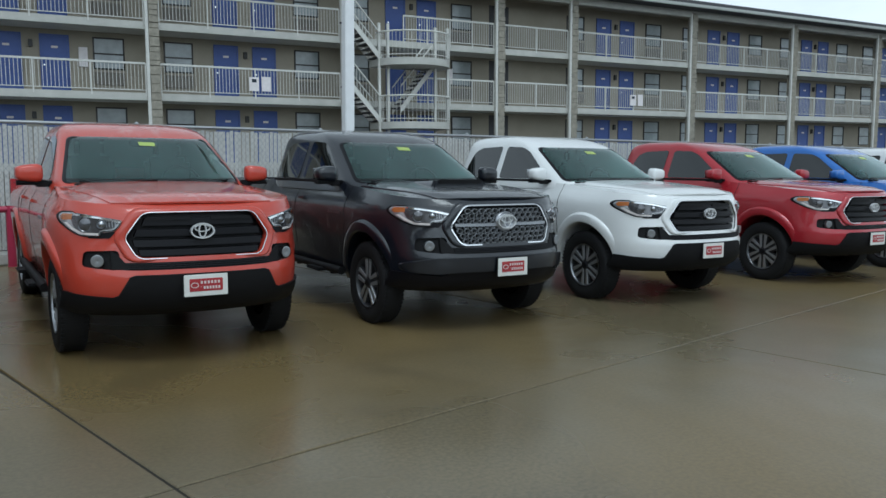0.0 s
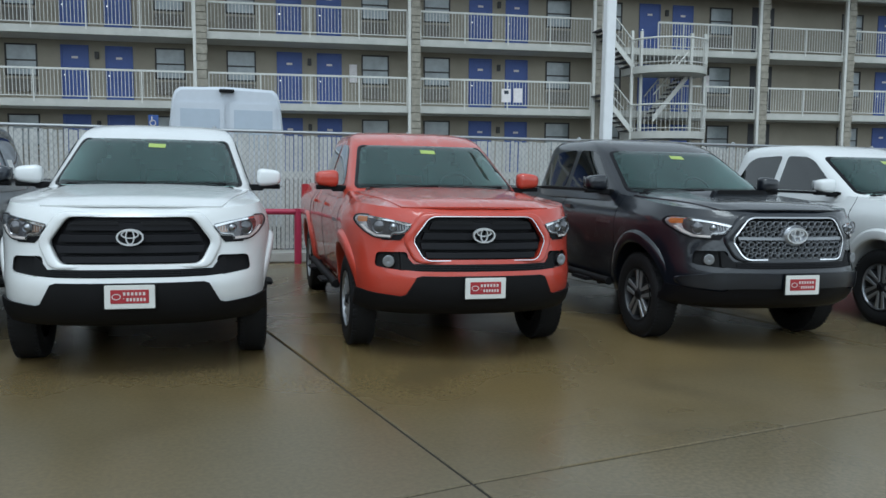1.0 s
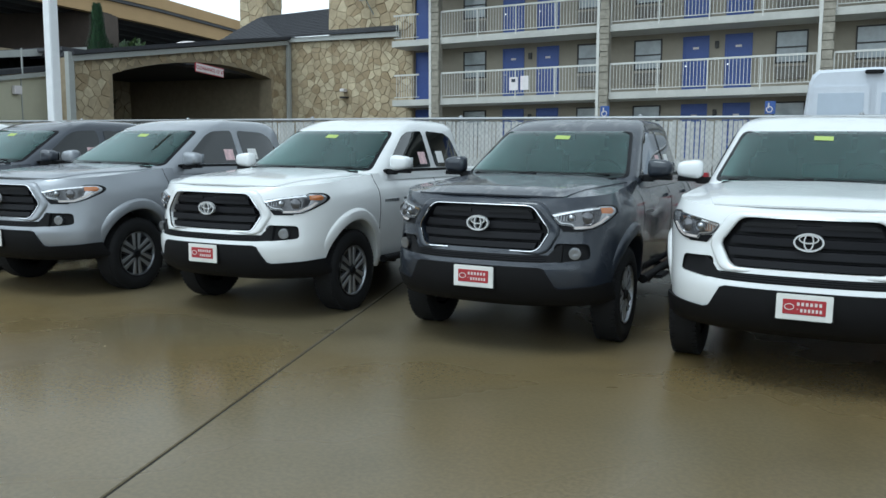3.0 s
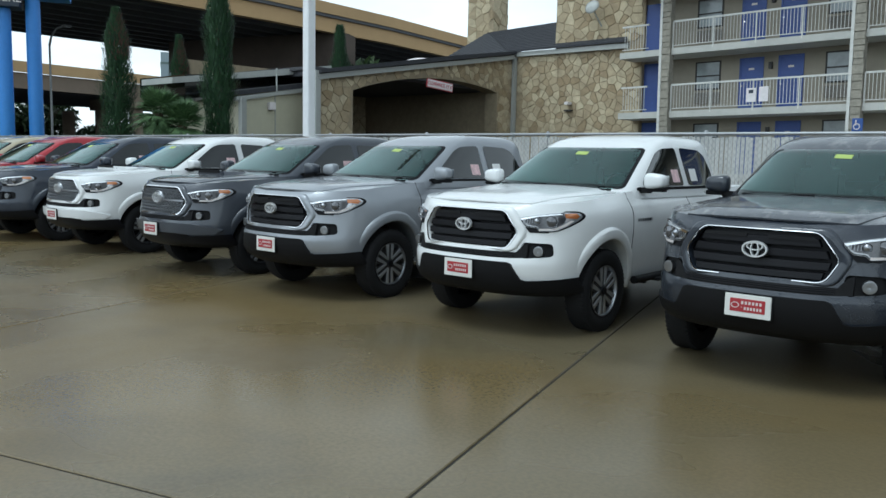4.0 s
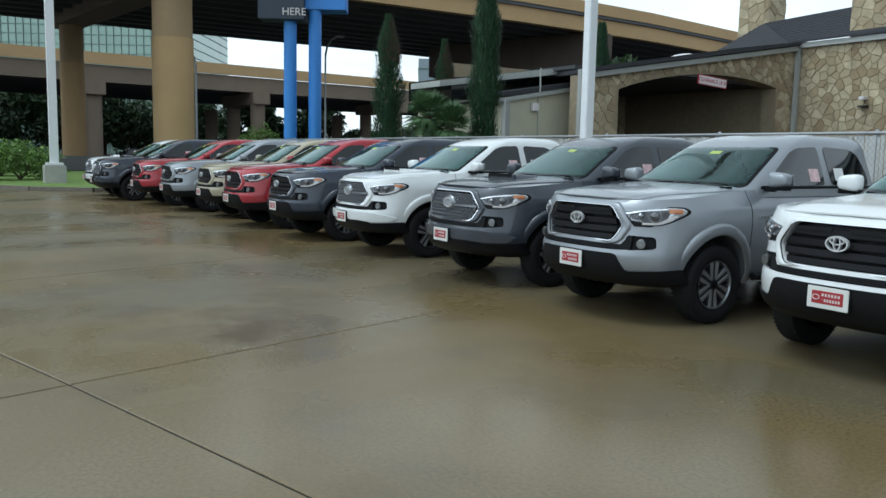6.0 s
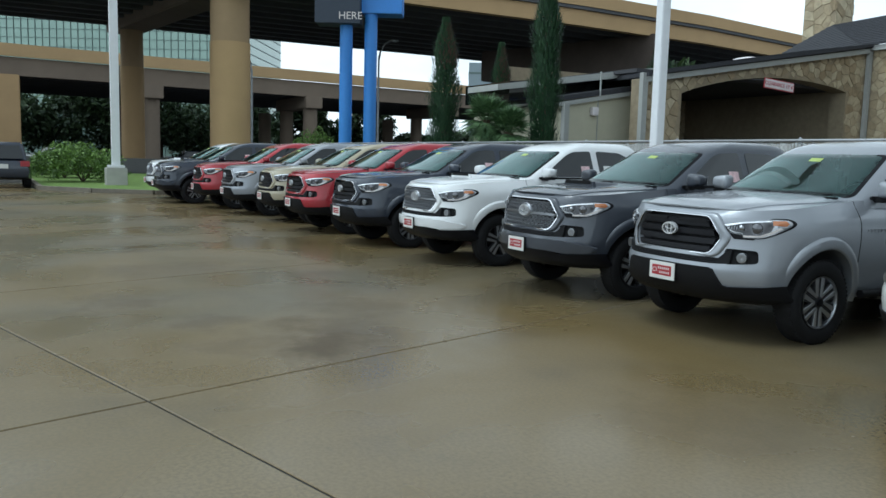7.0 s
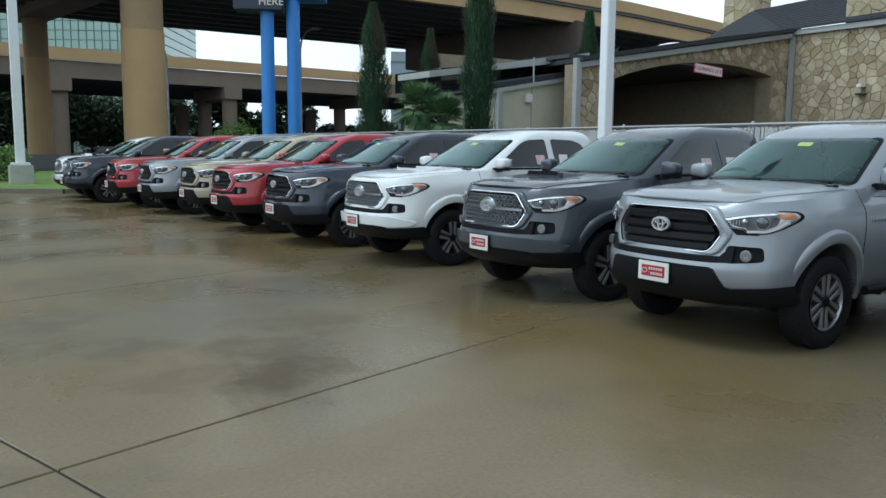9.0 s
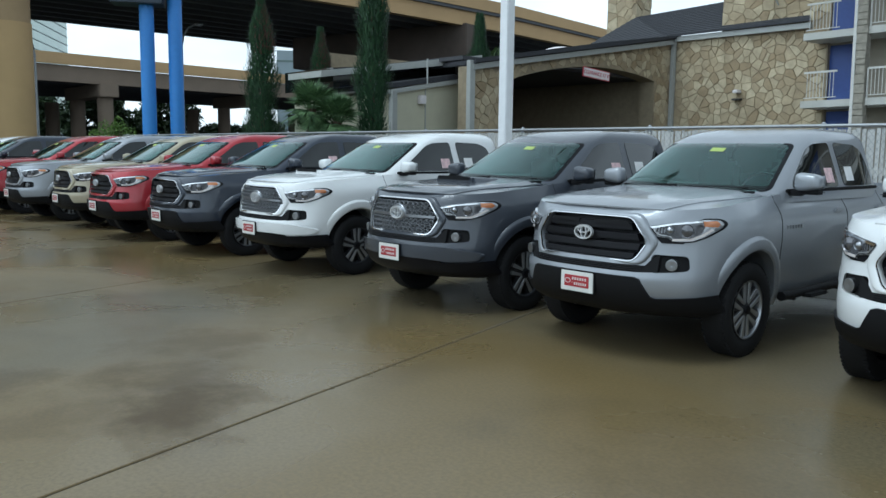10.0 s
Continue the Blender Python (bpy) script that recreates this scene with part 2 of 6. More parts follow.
def body_mesh():
    bm = bmesh.new()
    plan = [(HALF * math.sin(a) ** (2 / NOSE_N) if a else 0.0, None) for a in [math.pi / 2 * k / 22 for k in range(22)]]
    plan = [(x, nose(x)) for x, _ in plan]
    plan += [(HALF, y) for y in np.linspace(NOSE_L, 5.12, 30)]
    plan += [(HALF - 0.03, 5.17), (HALF - 0.1, 5.2), (0.5, 5.22), (0.0, 5.22)]
    rows = 16
    grid = []
    for x, y in plan:
        col = []
        top = curve_at(TOP, y)
        top = curve_at(TOP, y + curve_at(FRONT, min(top, 1.14)) * (1 - smoothstep(0.3, 0.95, y)))
        for j in range(rows + 1):
            s = j / rows
            z = 0.38 + (top - 0.38) * s
            k = curve_at(SIDE, z)
            fade = 1 - smoothstep(0.3, 0.95, y)
            dy = curve_at(FRONT, min(z, 1.14)) * fade
            xx = x * (k if y > 0.9 else 1 + (k - 1) * smoothstep(0.1, 0.9, y))
            xx *= curve_at(WAIST, y)
            if y > 5.0:
                dy = -0.03 * abs(z - 0.9)
            col.append((xx, y + dy, z))
        grid.append(col)
    for sgn in (1, -1):
        vv = [[bm.verts.new((sgn * p[0], p[1], p[2])) for p in col] for col in grid]
        for i in range(len(vv) - 1):
            for j in range(rows):
                bm.faces.new((vv[i][j], vv[i + 1][j], vv[i + 1][j + 1], vv[i][j + 1]))
    across = 24
    lid, floor_ = [], []
    for col in grid:
        x, y, z = col[-1]
        lid.append([bm.verts.new((x * (2 * k / across - 1), y, z + (hood_z(x * (2 * k / across - 1), y) - hood_z(x, y)) * (1 - smoothstep(1.3, 1.6, y)))) for k in range(across + 1)])
        x, y, z = col[0]
        floor_.append([bm.verts.new((x * (2 * k / 2 - 1), y, z)) for k in range(3)])
    for strip in (lid, floor_):
        for i in range(len(strip) - 1):
            for k in range(len(strip[0]) - 1):
                bm.faces.new((strip[i][k], strip[i + 1][k], strip[i + 1][k + 1], strip[i][k + 1]))
    bmesh.ops.remove_doubles(bm, verts=bm.verts, dist=0.002)
    bmesh.ops.dissolve_degenerate(bm, edges=bm.edges, dist=0.001)
    bmesh.ops.recalc_face_normals(bm, faces=bm.faces)
    return bm


def cut(ob, cutters):
    """Cuts the cutters' shapes out of ob's mesh and removes them."""
    for bm in cutters:
        bmesh.ops.recalc_face_normals(bm, faces=bm.faces)
        me = bpy.data.meshes.new("cutter")
        bm.to_mesh(me)
        bm.free()
        c = new("cutter", me)
        md = ob.modifiers.new("cut", "BOOLEAN")
        md.object, md.operation, md.solver = c, "DIFFERENCE", "EXACT"
        bpy.context.view_layer.update()
        done = bpy.data.meshes.new_from_object(ob.evaluated_get(bpy.context.evaluated_depsgraph_get()))
        ob.modifiers.clear()
        ob.data = done
        bpy.data.objects.remove(c)
    for p in ob.data.polygons:
        p.use_smooth = True
    ob.data.set_sharp_from_angle(angle=radians(32))


CAB_N = 7.0
CAB = [(1.18, 0.835, 1.12, 3.78), (1.25, 0.82, 1.22, 3.78), (1.32, 0.795, 1.33, 3.77), (1.66, 0.684, 1.96, 3.68), (1.70, 0.670, 2.05, 3.665), (1.745, 0.644, 2.18, 3.63), (1.782, 0.604, 2.33, 3.57), (1.808, 0.54, 2.48, 3.48), (1.822, 0.44, 2.63, 3.36)]


def cab_at(z):
    return [float(np.interp(z, [c[0] for c in CAB], [c[k] for c in CAB])) for k in (1, 2, 3)]


def cab_front(x, z):
    w, a, b = cab_at(z)
    return (a + b) / 2 - (b - a) / 2 * max(0.0, 1 - min(1, abs(x) / w) ** CAB_N) ** (1 / CAB_N) + 0.10 * (x / w) ** 2


def cab_side(y, z):
    w, a, b = cab_at(z)
    v = min(1.0, abs(y - (a + b) / 2) / ((b - a) / 2))
    return w * max(0.0, 1 - v ** CAB_N) ** (1 / CAB_N)


def cab_mesh():
    bm = bmesh.new()
    rings = []
    zs = [1.18, 1.25, 1.32, 1.42, 1.52, 1.60, 1.66, 1.70, 1.725, 1.745, 1.765, 1.782, 1.797, 1.808, 1.817, 1.822]
    for z in zs:
        w, a, b = cab_at(z)
        ring = []
        for k in range(72):
            t = 2 * math.pi * (k + 0.5) / 72
            c, s = math.cos(t), math.sin(t)
            x = w * math.copysign(abs(c) ** (2 / CAB_N), c)
            y = (a + b) / 2 + (b - a) / 2 * math.copysign(abs(s) ** (2 / CAB_N), s)
            if s < 0:
                y += 0.10 * (x / w) ** 2 * smoothstep(0.0, 1.0, -s * 1.2)
            ring.append(bm.verts.new((x, y, z)))
        rings.append(ring)
    for p, q in zip(rings, rings[1:]):
        for k in range(72):
            bm.faces.new((p[k], p[(k + 1) % 72], q[(k + 1) % 72], q[k]))
    top = bm.verts.new((0, 2.9, 1.834))
    for k in range(72):
        bm.faces.new((rings[-1][k], rings[-1][(k + 1) % 72], top))
    bm.faces.new(rings[0][::-1])
    return bm


def mirrored(outline):
    return [(-x, z) for x, z in outline][::-1]


def round_outline(points, r=0.03, seg=4):
    """The polygon with its corners rounded."""
    out = []
    n = len(points)
    for i in range(n):
        p, a, b = Vector(points[i]), Vector(points[i - 1]), Vector(points[(i + 1) % n])
        d0, d1 = (a - p), (b - p)
        k = min(r, d0.length * 0.45, d1.length * 0.45)
        s, e = p + d0.normalized() * k, p + d1.normalized() * k
        for j in range(seg + 1):
            t = j / seg
            out.append(tuple(s * (1 - t) ** 2 + p * 2 * t * (1 - t) + e * t * t))
    return out


GRILLE = [(0.39, 1.095), (0.497, 0.942), (0.502, 0.912), (0.437, 0.785), (-0.437, 0.785), (-0.502, 0.912), (-0.497, 0.942), (-0.39, 1.095)]
FRAME = [(0.455, 1.128), (0.572, 0.957), (0.575, 0.905), (0.505, 0.757), (-0.505, 0.757), (-0.575, 0.905), (-0.572, 0.957), (-0.455, 1.128)]
HEADLIGHT = [(0.515, 1.045), (0.66, 1.072), (0.80, 1.095), (0.862, 1.093), (0.880, 1.062), (0.868, 1.025), (0.82, 0.972), (0.765, 0.938), (0.66, 0.935), (0.645, 0.962), (0.575, 0.968), (0.545, 0.995)]
FOG = [(0.55, 0.838), (0.755, 0.828), (0.77, 0.72), (0.57, 0.700), (0.54, 0.74)]
VALANCE = [(0.0, 0.668), (0.46, 0.668), (0.495, 0.655), (0.565, 0.525), (0.60, 0.512), (0.80, 0.525), (0.88, 0.538), (0.888, 0.40), (0.80, 0.368), (0.0, 0.362)]


def on_front(off):
    return lambda x, z: (x, front(x, z) - off, z)


def ring_on_front(outline, wide, lift, sink):
    """A rounded surround following the outline: outer foot, crest, inner lip."""
    bm = bmesh.new()
    c = Vector((0, sum(p[1] for p in outline) / len(outline)))
    loops = []
    n = len(outline)
    for dw, off in ((wide, 0.0), (wide * 0.75, lift), (wide * 0.3, lift), (0.0, -sink)):
        loop = []
        for i in range(n):
            p, a, b = Vector(outline[i]), Vector(outline[i - 1]), Vector(outline[(i + 1) % n])
            t = (b - a).normalized()
            out = Vector((t.y, -t.x))
            if out.dot(p - c) < 0:
                out = -out
            q = p + out * dw
            loop.append(bm.verts.new((q.x, front(q.x, q.y) - off, q.y)))
        loops.append(loop)
    for p, q in zip(loops, loops[1:]):
        for i in range(n):
            bm.faces.new((p[i], p[(i + 1) % n], q[(i + 1) % n], q[i]))
    return bm


def frame_on_front(inner, outer):
    """A broad raised frame between two outlines, with a rounded outer step and an inner lip."""
    bm = bmesh.new()
    loops = []
    for f, off in ((1.06, -0.012), (1.0, 0.006), (0.93, 0.020), (0.80, 0.025), (0.30, 0.020), (0.08, 0.014), (0.0, 0.004), (-0.02, -0.05)):
        loop = []
        for (ix, iz), (ox, oz) in zip(inner, outer):
            x, z = ix + (ox - ix) * f, iz + (oz - iz) * f
            loop.append(bm.verts.new((x, front(x, z) - off, z)))
        loops.append(loop)
    n = len(inner)
    for p, q in zip(loops, loops[1:]):
        for i in range(n):
            bm.faces.new((p[i], p[(i + 1) % n], q[(i + 1) % n], q[i]))
    return bm


def add_arc_band(bm, cy, cz, x0, x1, r0, r1, a0, a1, seg=26):
    """A curved lip round a wheel opening."""
    rows = []
    for k in range(seg + 1):
        a = radians(a0 + (a1 - a0) * k / seg)
        c, s = math.cos(a), math.sin(a)
        row = []
        for inset, r in ((-0.06, r0), (0.020, r0 + 0.002), (0.030, r0 + 0.014), (0.034, r0 + (r1 - r0) * 0.45), (0.030, r0 + (r1 - r0) * 0.78), (0.022, r1 - 0.012), (0.004, r1), (-0.03, r1 + 0.008)):
            y, z = cy + r * c, cz + r * s
            row.append(bm.verts.new((math.copysign(side(y, z) + inset, x0), y, z)))
        rows.append(row)
    for p, q in zip(rows, rows[1:]):
        for j in range(len(p) - 1):
            bm.faces.new((p[j], p[j + 1], q[j + 1], q[j]))
    return bm


def make_wheel(parent, x, y, rim_kind):
    s = 1 if x > 0 else -1
    bm = bmesh.new()
    R, W = TYRE, 0.108
    add_lathe(bm, [(0.225, -W * 0.75), (0.26, -W * 0.95), (0.315, -W), (0.35, -W * 0.93), (0.370, -W * 0.76), (R, -W * 0.5), (R, 0), (R, W * 0.5), (0.370, W * 0.76), (0.35, W * 0.93), (0.315, W), (0.26, W * 0.95), (0.225, W * 0.75)], 48)
    for k in range(60):
        a = 2 * math.pi * k / 60
        for sg in (-1, 1):
            m = Matrix.Rotation(a, 4, "X")
            add_box(bm, sg * W * 0.52, sg * W * 0.84, -0.010, 0.010, 0.348, R + 0.001, 0, m)
    wheel = new("wheel")
    wheel.parent = parent
    wheel.location = (x, y, TYRE - 0.004)
    part("tyre", bm, RUBBER, wheel, smooth=35)
    bm = bmesh.new()
    o = s * 1
    add_lathe(bm, [(0.232, o * 0.10), (0.222, o * 0.098), (0.214, o * 0.08), (0.205, o * 0.02), (0.20, -o * 0.08)], 40)
    part("rim", bm, RIMGREY if rim_kind == "sport" else SATIN, wheel, "grey alloy rim")
    bm = bmesh.new()
    add_lathe(bm, [(0.205, o * 0.01), (0.15, o * 0.005), (0.001, o * 0.0)], 32)
    part("brake_disc", bm, GLOSSBLACK, wheel)
    n = 6 if rim_kind != "sport" else 5
    for k in range(n):
        for dx in (-0.18, 0.18):
            bm = bmesh.new()
            add_box(bm, s * 0.030, s * 0.076, -0.028, 0.028, 0.05, 0.216)
            add_box(bm, s * 0.070, s * 0.086, -0.0145, 0.0145, 0.05, 0.216, 0.003)
            bm.faces.ensure_lookup_table()
            for f in bm.faces[6:]:
                f.material_index = 1
            m = Matrix.Rotation(2 * math.pi * k / n + dx, 4, "X")
            for v in bm.verts:
                v.co.y *= 0.75 + 0.75 * (v.co.z - 0.05) / 0.17
                v.co.y += -dx * 0.13 * (1 - v.co.z / 0.22)
                v.co = m @ v.co
            part("spoke", bm, [RIMGREY, ALLOY], wheel, "dark alloy spoke with machined face")
    bm = bmesh.new()
    add_lathe(bm, [(0.085, o * 0.03), (0.078, o * 0.074), (0.045, o * 0.084), (0.001, o * 0.085)], 24)
    part("hub", bm, RIMGREY, wheel)
    bm = bmesh.new()
    add_lathe(bm, [(0.036, o * 0.09), (0.034, o * 0.101), (0.001, o * 0.103)], 20)
    part("hub_cap", bm, GLOSSBLACK, wheel)
    return wheel


def add_oval(bm, cx, cz, rx, rz, t, y0, y1, seg=28):
    """An oval ring of breadth t standing on the plane x, z."""
    loops = []
    for k in (1.0, 1 - t / rx):
        kz = 1.0 if k == 1.0 else 1 - t / rz
        for y in (y1, y0):
            loops.append([bm.verts.new((cx + rx * k * math.cos(2 * math.pi * i / seg), y, cz + rz * kz * math.sin(2 * math.pi * i / seg))) for i in range(seg)])
    a, b, c, d = loops
    for p, q in ((a, b), (b, d), (d, c)):
        for i in range(seg):
            bm.faces.new((p[i], p[(i + 1) % seg], q[(i + 1) % seg], q[i]))
    return bm


def make_truck(kind):
    """kind: base, chromed or sport."""
    body_paint = PAINT["white"]
    t = new("pickup_truck")
    painted = []
    body = part("body", body_mesh(), body_paint, t)
    cutters = []
    for y in AXLES:
        for s in (1, -1):
            bm = bmesh.new()
            add_tube(bm, (s * 0.52, y, 0.415), (s * 1.2, y, 0.415), 0.445, seg=40)
            cutters.append(bm)
    cutters.append(boxed(-0.74, 0.74, 3.87, 5.10, 0.70, 1.6))
    cutters.append(mapped(round_outline(GRILLE, 0.05), on_front(0.12), (0, 0.19, 0), 0.07))
    for q in (FOG, mirrored(FOG)):
        cutters.append(mapped(round_outline(q, 0.03), on_front(0.08), (0, 0.12, 0), 0.06))
    cut(body, cutters)
    painted.append(body)
    # cab shell over the belt line
    cab = part("cab", cab_mesh(), body_paint, t, smooth=50)
    opening = round_outline([(-0.735, 1.275), (0.735, 1.275), (0.602, 1.669), (-0.602, 1.669)], 0.05)
    cut(cab, [mapped(opening, lambda x, z: (x, cab_front(x, z) - 0.06, z), (0, 1.9, 0), 0.12)])
    painted.append(cab)
    # bonnet panel, a shut line proud of the body
    def hood_place(u, v):
        x = u * (0.575 + 0.20 * v ** 0.8)
        y0 = nose(x) * 0.85 + 0.075
        y = y0 + (1.24 - y0) * v
        return (x, y, hood_z(x, y) + 0.004)
    painted.append(part("hood", mapped([(-1, 0), (1, 0), (1, 1), (-1, 1)], hood_place, (0, 0.0, -0.012), 0.04), body_paint, t, smooth=30))
    for s in (1, -1):
        for y in AXLES:
            bm = bmesh.new()
            add_arc_band(bm, y, 0.415, s * 0.90, s * 0.962, 0.425, 0.535, -8, 188 if y > 2 else 168)
            painted.append(part("fender_flare", bm, body_paint, t, smooth=28))
    # black lower bumper and underbody
    lower = [(x, z) for x, z in VALANCE] + [(-x, z) for x, z in VALANCE[::-1] if x > 0]
    vb = mapped(lower, on_front(0.022), (0, 0.05, 0), 0.06)
    part("lower_bumper", vb, BLACK if kind != "sport" else GLOSSBLACK, t, "black plastic lower bumper")
    if kind == "sport":
        half = [(0.50, 0.672), (0.66, 0.665), (0.80, 0.630), (0.865, 0.605), (0.845, 0.545), (0.66, 0.530), (0.45, 0.548)]
        bar = half + [(-x, z) for x, z in half[::-1]]
        painted.append(part("bumper_bar", mapped(round_outline(bar, 0.03), on_front(0.045), (0, 0.04, 0), 0.06), body_paint, t))
    bm = boxed(-0.62, 0.62, 0.6, 5.0, 0.33, 0.50)
    add_tube(bm, (-0.7, AXLES[0], 0.36), (0.7, AXLES[0], 0.36), 0.05)
    add_tube(bm, (-0.7, AXLES[1], 0.38), (0.7, AXLES[1], 0.38), 0.07)
    part("underbody", bm, BLACK, t)
    for y in AXLES:
        for s in (1, -1):
            part("wheel_liner", boxed(s * 0.5, s * 0.53, y - 0.5, y + 0.5, 0.4, 0.95), BLACK, t)
    # grille
    part("grille_back", mapped(round_outline(GRILLE, 0.05), on_front(-0.060), (0, 0.03, 0), 0.07), GLOSSBLACK, t)
    inner = round_outline(GRILLE, 0.05)
    painted.append(part("grille_frame", frame_on_front(inner, round_outline(FRAME, 0.06)), body_paint, t, "", 60))
    if kind != "base":
        part("grille_surround", ring_on_front(inner, {"chromed": 0.011, "sport": 0.022}[kind], 0.024, 0.05), CHROME, t, "bright chrome surround", 50)
    def half_width(z):
        return curve_at([(0.785, 0.43), (0.912, 0.495), (0.942, 0.49), (1.095, 0.385)], z)
    if kind == "sport":
        bm = bmesh.new()
        rows = 7
        for r in range(rows):
            z = 0.805 + r * 0.042
            w = half_width(z) - 0.015
            n = int(2 * w / 0.062)
            for k in range(n):
                x = -w + (k + 0.5 + (0.0 if r % 2 else 0.5) * 0) * 2 * w / n
                loops = []
                for sc, off in ((1.0, 0.004), (0.93, 0.012), (0.80, 0.012), (0.76, -0.02)):
                    loops.append([bm.verts.new((x + px * w / n * sc, front(x, z) - off, z + pz * 0.021 * sc)) for px, pz in ((-1, 0), (-0.6, 1), (0.6, 1), (1, 0), (0.6, -1), (-0.6, -1))])
                for p, q in zip(loops, loops[1:]):
                    for i in range(6):
                        bm.faces.new((p[i], p[(i + 1) % 6], q[(i + 1) % 6], q[i]))
        part("grille_mesh", bm, MESHGREY, t, "grey honeycomb grille mesh", 30)
        for z in (0.94,):
            w = half_width(z) - 0.01
            o = [(-w, z - 0.012), (w, z - 0.012), (w, z + 0.012), (-w, z + 0.012)]
            part("grille_bar", mapped(o, on_front(0.020), (0, 0.03, 0), 0.03), SATIN, t, "grey grille bar", 25)
    else:
        for z, h in ((0.818, 0.026), (0.884, 0.030), (0.956, 0.031), (1.032, 0.032)):
            w = half_width(z) - 0.03
            o = [(-w, z - h * 0.8), (w, z - h * 0.8), (w + (0.01 if z < 0.9 else -0.02), z + h * 0.8), (-w - (0.01 if z < 0.9 else -0.02), z + h * 0.8)]
            bm = mapped(o, lambda x, q, z=z, h=h: (x, front(x, q) - 0.002 - 0.014 * (1 - abs(q - z) / h), q), (0, 0.05, 0), 0.03)
            part("grille_slat", bm, GLOSSBLACK, t, smooth=25)
        for s in (1, -1):
            o = [(s * 0.07, 1.042), (s * 0.38, 1.042), (s * 0.36, 1.066), (s * 0.07, 1.066)]
            part("grille_slot", mapped(o, on_front(0.014), (0, 0.01, 0), 0.1), BLACK, t)
    bm = bmesh.new()
    y = front(0, 0.97)
    big = 1.12 if kind == "sport" else 1.0
    add_oval(bm, 0, 0.965, 0.085 * big, 0.056 * big, 0.0105, y - 0.05, y - 0.022)
    add_oval(bm, 0, 0.968, 0.029 * big, 0.052 * big, 0.008, y - 0.048, y - 0.022)
    add_oval(bm, 0, 0.984, 0.056 * big, 0.028 * big, 0.008, y - 0.046, y - 0.022)
    part("emblem", bm, BADGE, t, "plain chrome oval badge")
    if kind == "sport":
        bm = bmesh.new()
        add_lathe(bm, [(0.108, -0.012), (0.104, 0.004), (0.096, 0.010), (0.001, 0.010)], 36, "Z")
        m = Matrix.Translation((0, y - 0.014, 0.965)) @ Matrix.Rotation(radians(90), 4, "X") @ Matrix.Diagonal((1, 0.82, 1, 1))
        for v in bm.verts:
            v.co = m @ v.co
        part("emblem_plate", bm, SATIN, t)
    # headlights, fog lamps
    for s in (1, -1):
        o = round_outline(HEADLIGHT if s > 0 else mirrored(HEADLIGHT), 0.025)
        h = part("headlight", mapped(o, on_front(0.012), (0, 0.05, 0), 0.05), LENS, t, "clear lens over bright reflector", 50)
        part("bezel", ring_on_front(o, 0.010, 0.016, 0.0), GLOSSBLACK, h)
        sg = (lambda o: o) if s > 0 else mirrored
        housing = [(0.545, 1.035), (0.66, 1.060), (0.80, 1.078), (0.815, 1.05), (0.80, 0.985), (0.75, 0.957), (0.665, 0.955), (0.655, 0.978), (0.585, 0.985)]
        part("reflector_bowl", mapped(sg(round_outline(housing, 0.02)), on_front(0.0155), (0, 0.02, 0), 0.05), HEADDARK, h, "dark reflector bowl")
        for cx, cz, rad in ((0.735, 1.015, 0.044), (0.645, 1.018, 0.026)):
            bm = bmesh.new()
            add_lathe(bm, [(rad * 1.2, 0.0), (rad * 1.15, -0.016), (rad, -0.010), (rad * 0.6, -0.020), (0.001, -0.026)], 24, "Z")
            m = Matrix.Translation((s * cx, front(cx, cz) - 0.014, cz)) @ Matrix.Rotation(radians(-90), 4, "X") @ Matrix.Rotation(radians(-s * 24), 4, "Y")
            for v in bm.verts:
                v.co = m @ v.co
            part("projector", bm, HEADDARK if rad > 0.03 else SATIN, h, "round projector lamp")
        brow = [(0.525, 1.040), (0.66, 1.068), (0.80, 1.089), (0.80, 1.076), (0.66, 1.056), (0.54, 1.026)]
        part("chrome_brow", mapped(sg(brow), on_front(0.022), (0, 0.02, 0), 0.05), CHROME, h)
        for k in range(4):
            fx = 0.560 + 0.018 * k
            fin = [(fx, 0.998), (fx + 0.006, 0.998), (fx + 0.008, 1.032), (fx + 0.002, 1.032)]
            part("reflector_fin", mapped(sg(fin), on_front(0.021), (0, 0.012, 0), 0.05), SATIN, h)
        a = [(0.806, 1.084), (0.856, 1.084), (0.868, 1.060), (0.860, 1.040), (0.812, 1.046)] if kind != "base" else [(0.550, 1.024), (0.600, 1.036), (0.615, 0.990), (0.575, 0.990)]
        part("turn_signal", mapped(sg(a), on_front(0.0185), (0, 0.02, 0), 0.05), AMBER if kind != "base" else AMBERCLEAR, h, "amber turn signal")
        d = [(0.665, 0.940), (0.765, 0.944), (0.815, 0.976), (0.850, 1.020), (0.838, 1.024), (0.805, 0.988), (0.757, 0.958), (0.668, 0.955)]
        part("light_strip", mapped(sg(d), on_front(0.022), (0, 0.02, 0), 0.05), PRINT, h)
        notch = [(0.560, 0.968), (0.645, 0.958), (0.66, 0.932), (0.73, 0.934), (0.72, 0.918), (0.60, 0.920)]
        part("lower_notch", mapped(sg(notch), on_front(0.006), (0, 0.02, 0), 0.05), GLOSSBLACK, h)
        f = round_outline(FOG, 0.03)
        fl = part("fog_lamp", mapped(f if s > 0 else [(-x, z) for x, z in f][::-1], on_front(-0.030), (0, 0.03, 0), 0.05), BLACK, t)
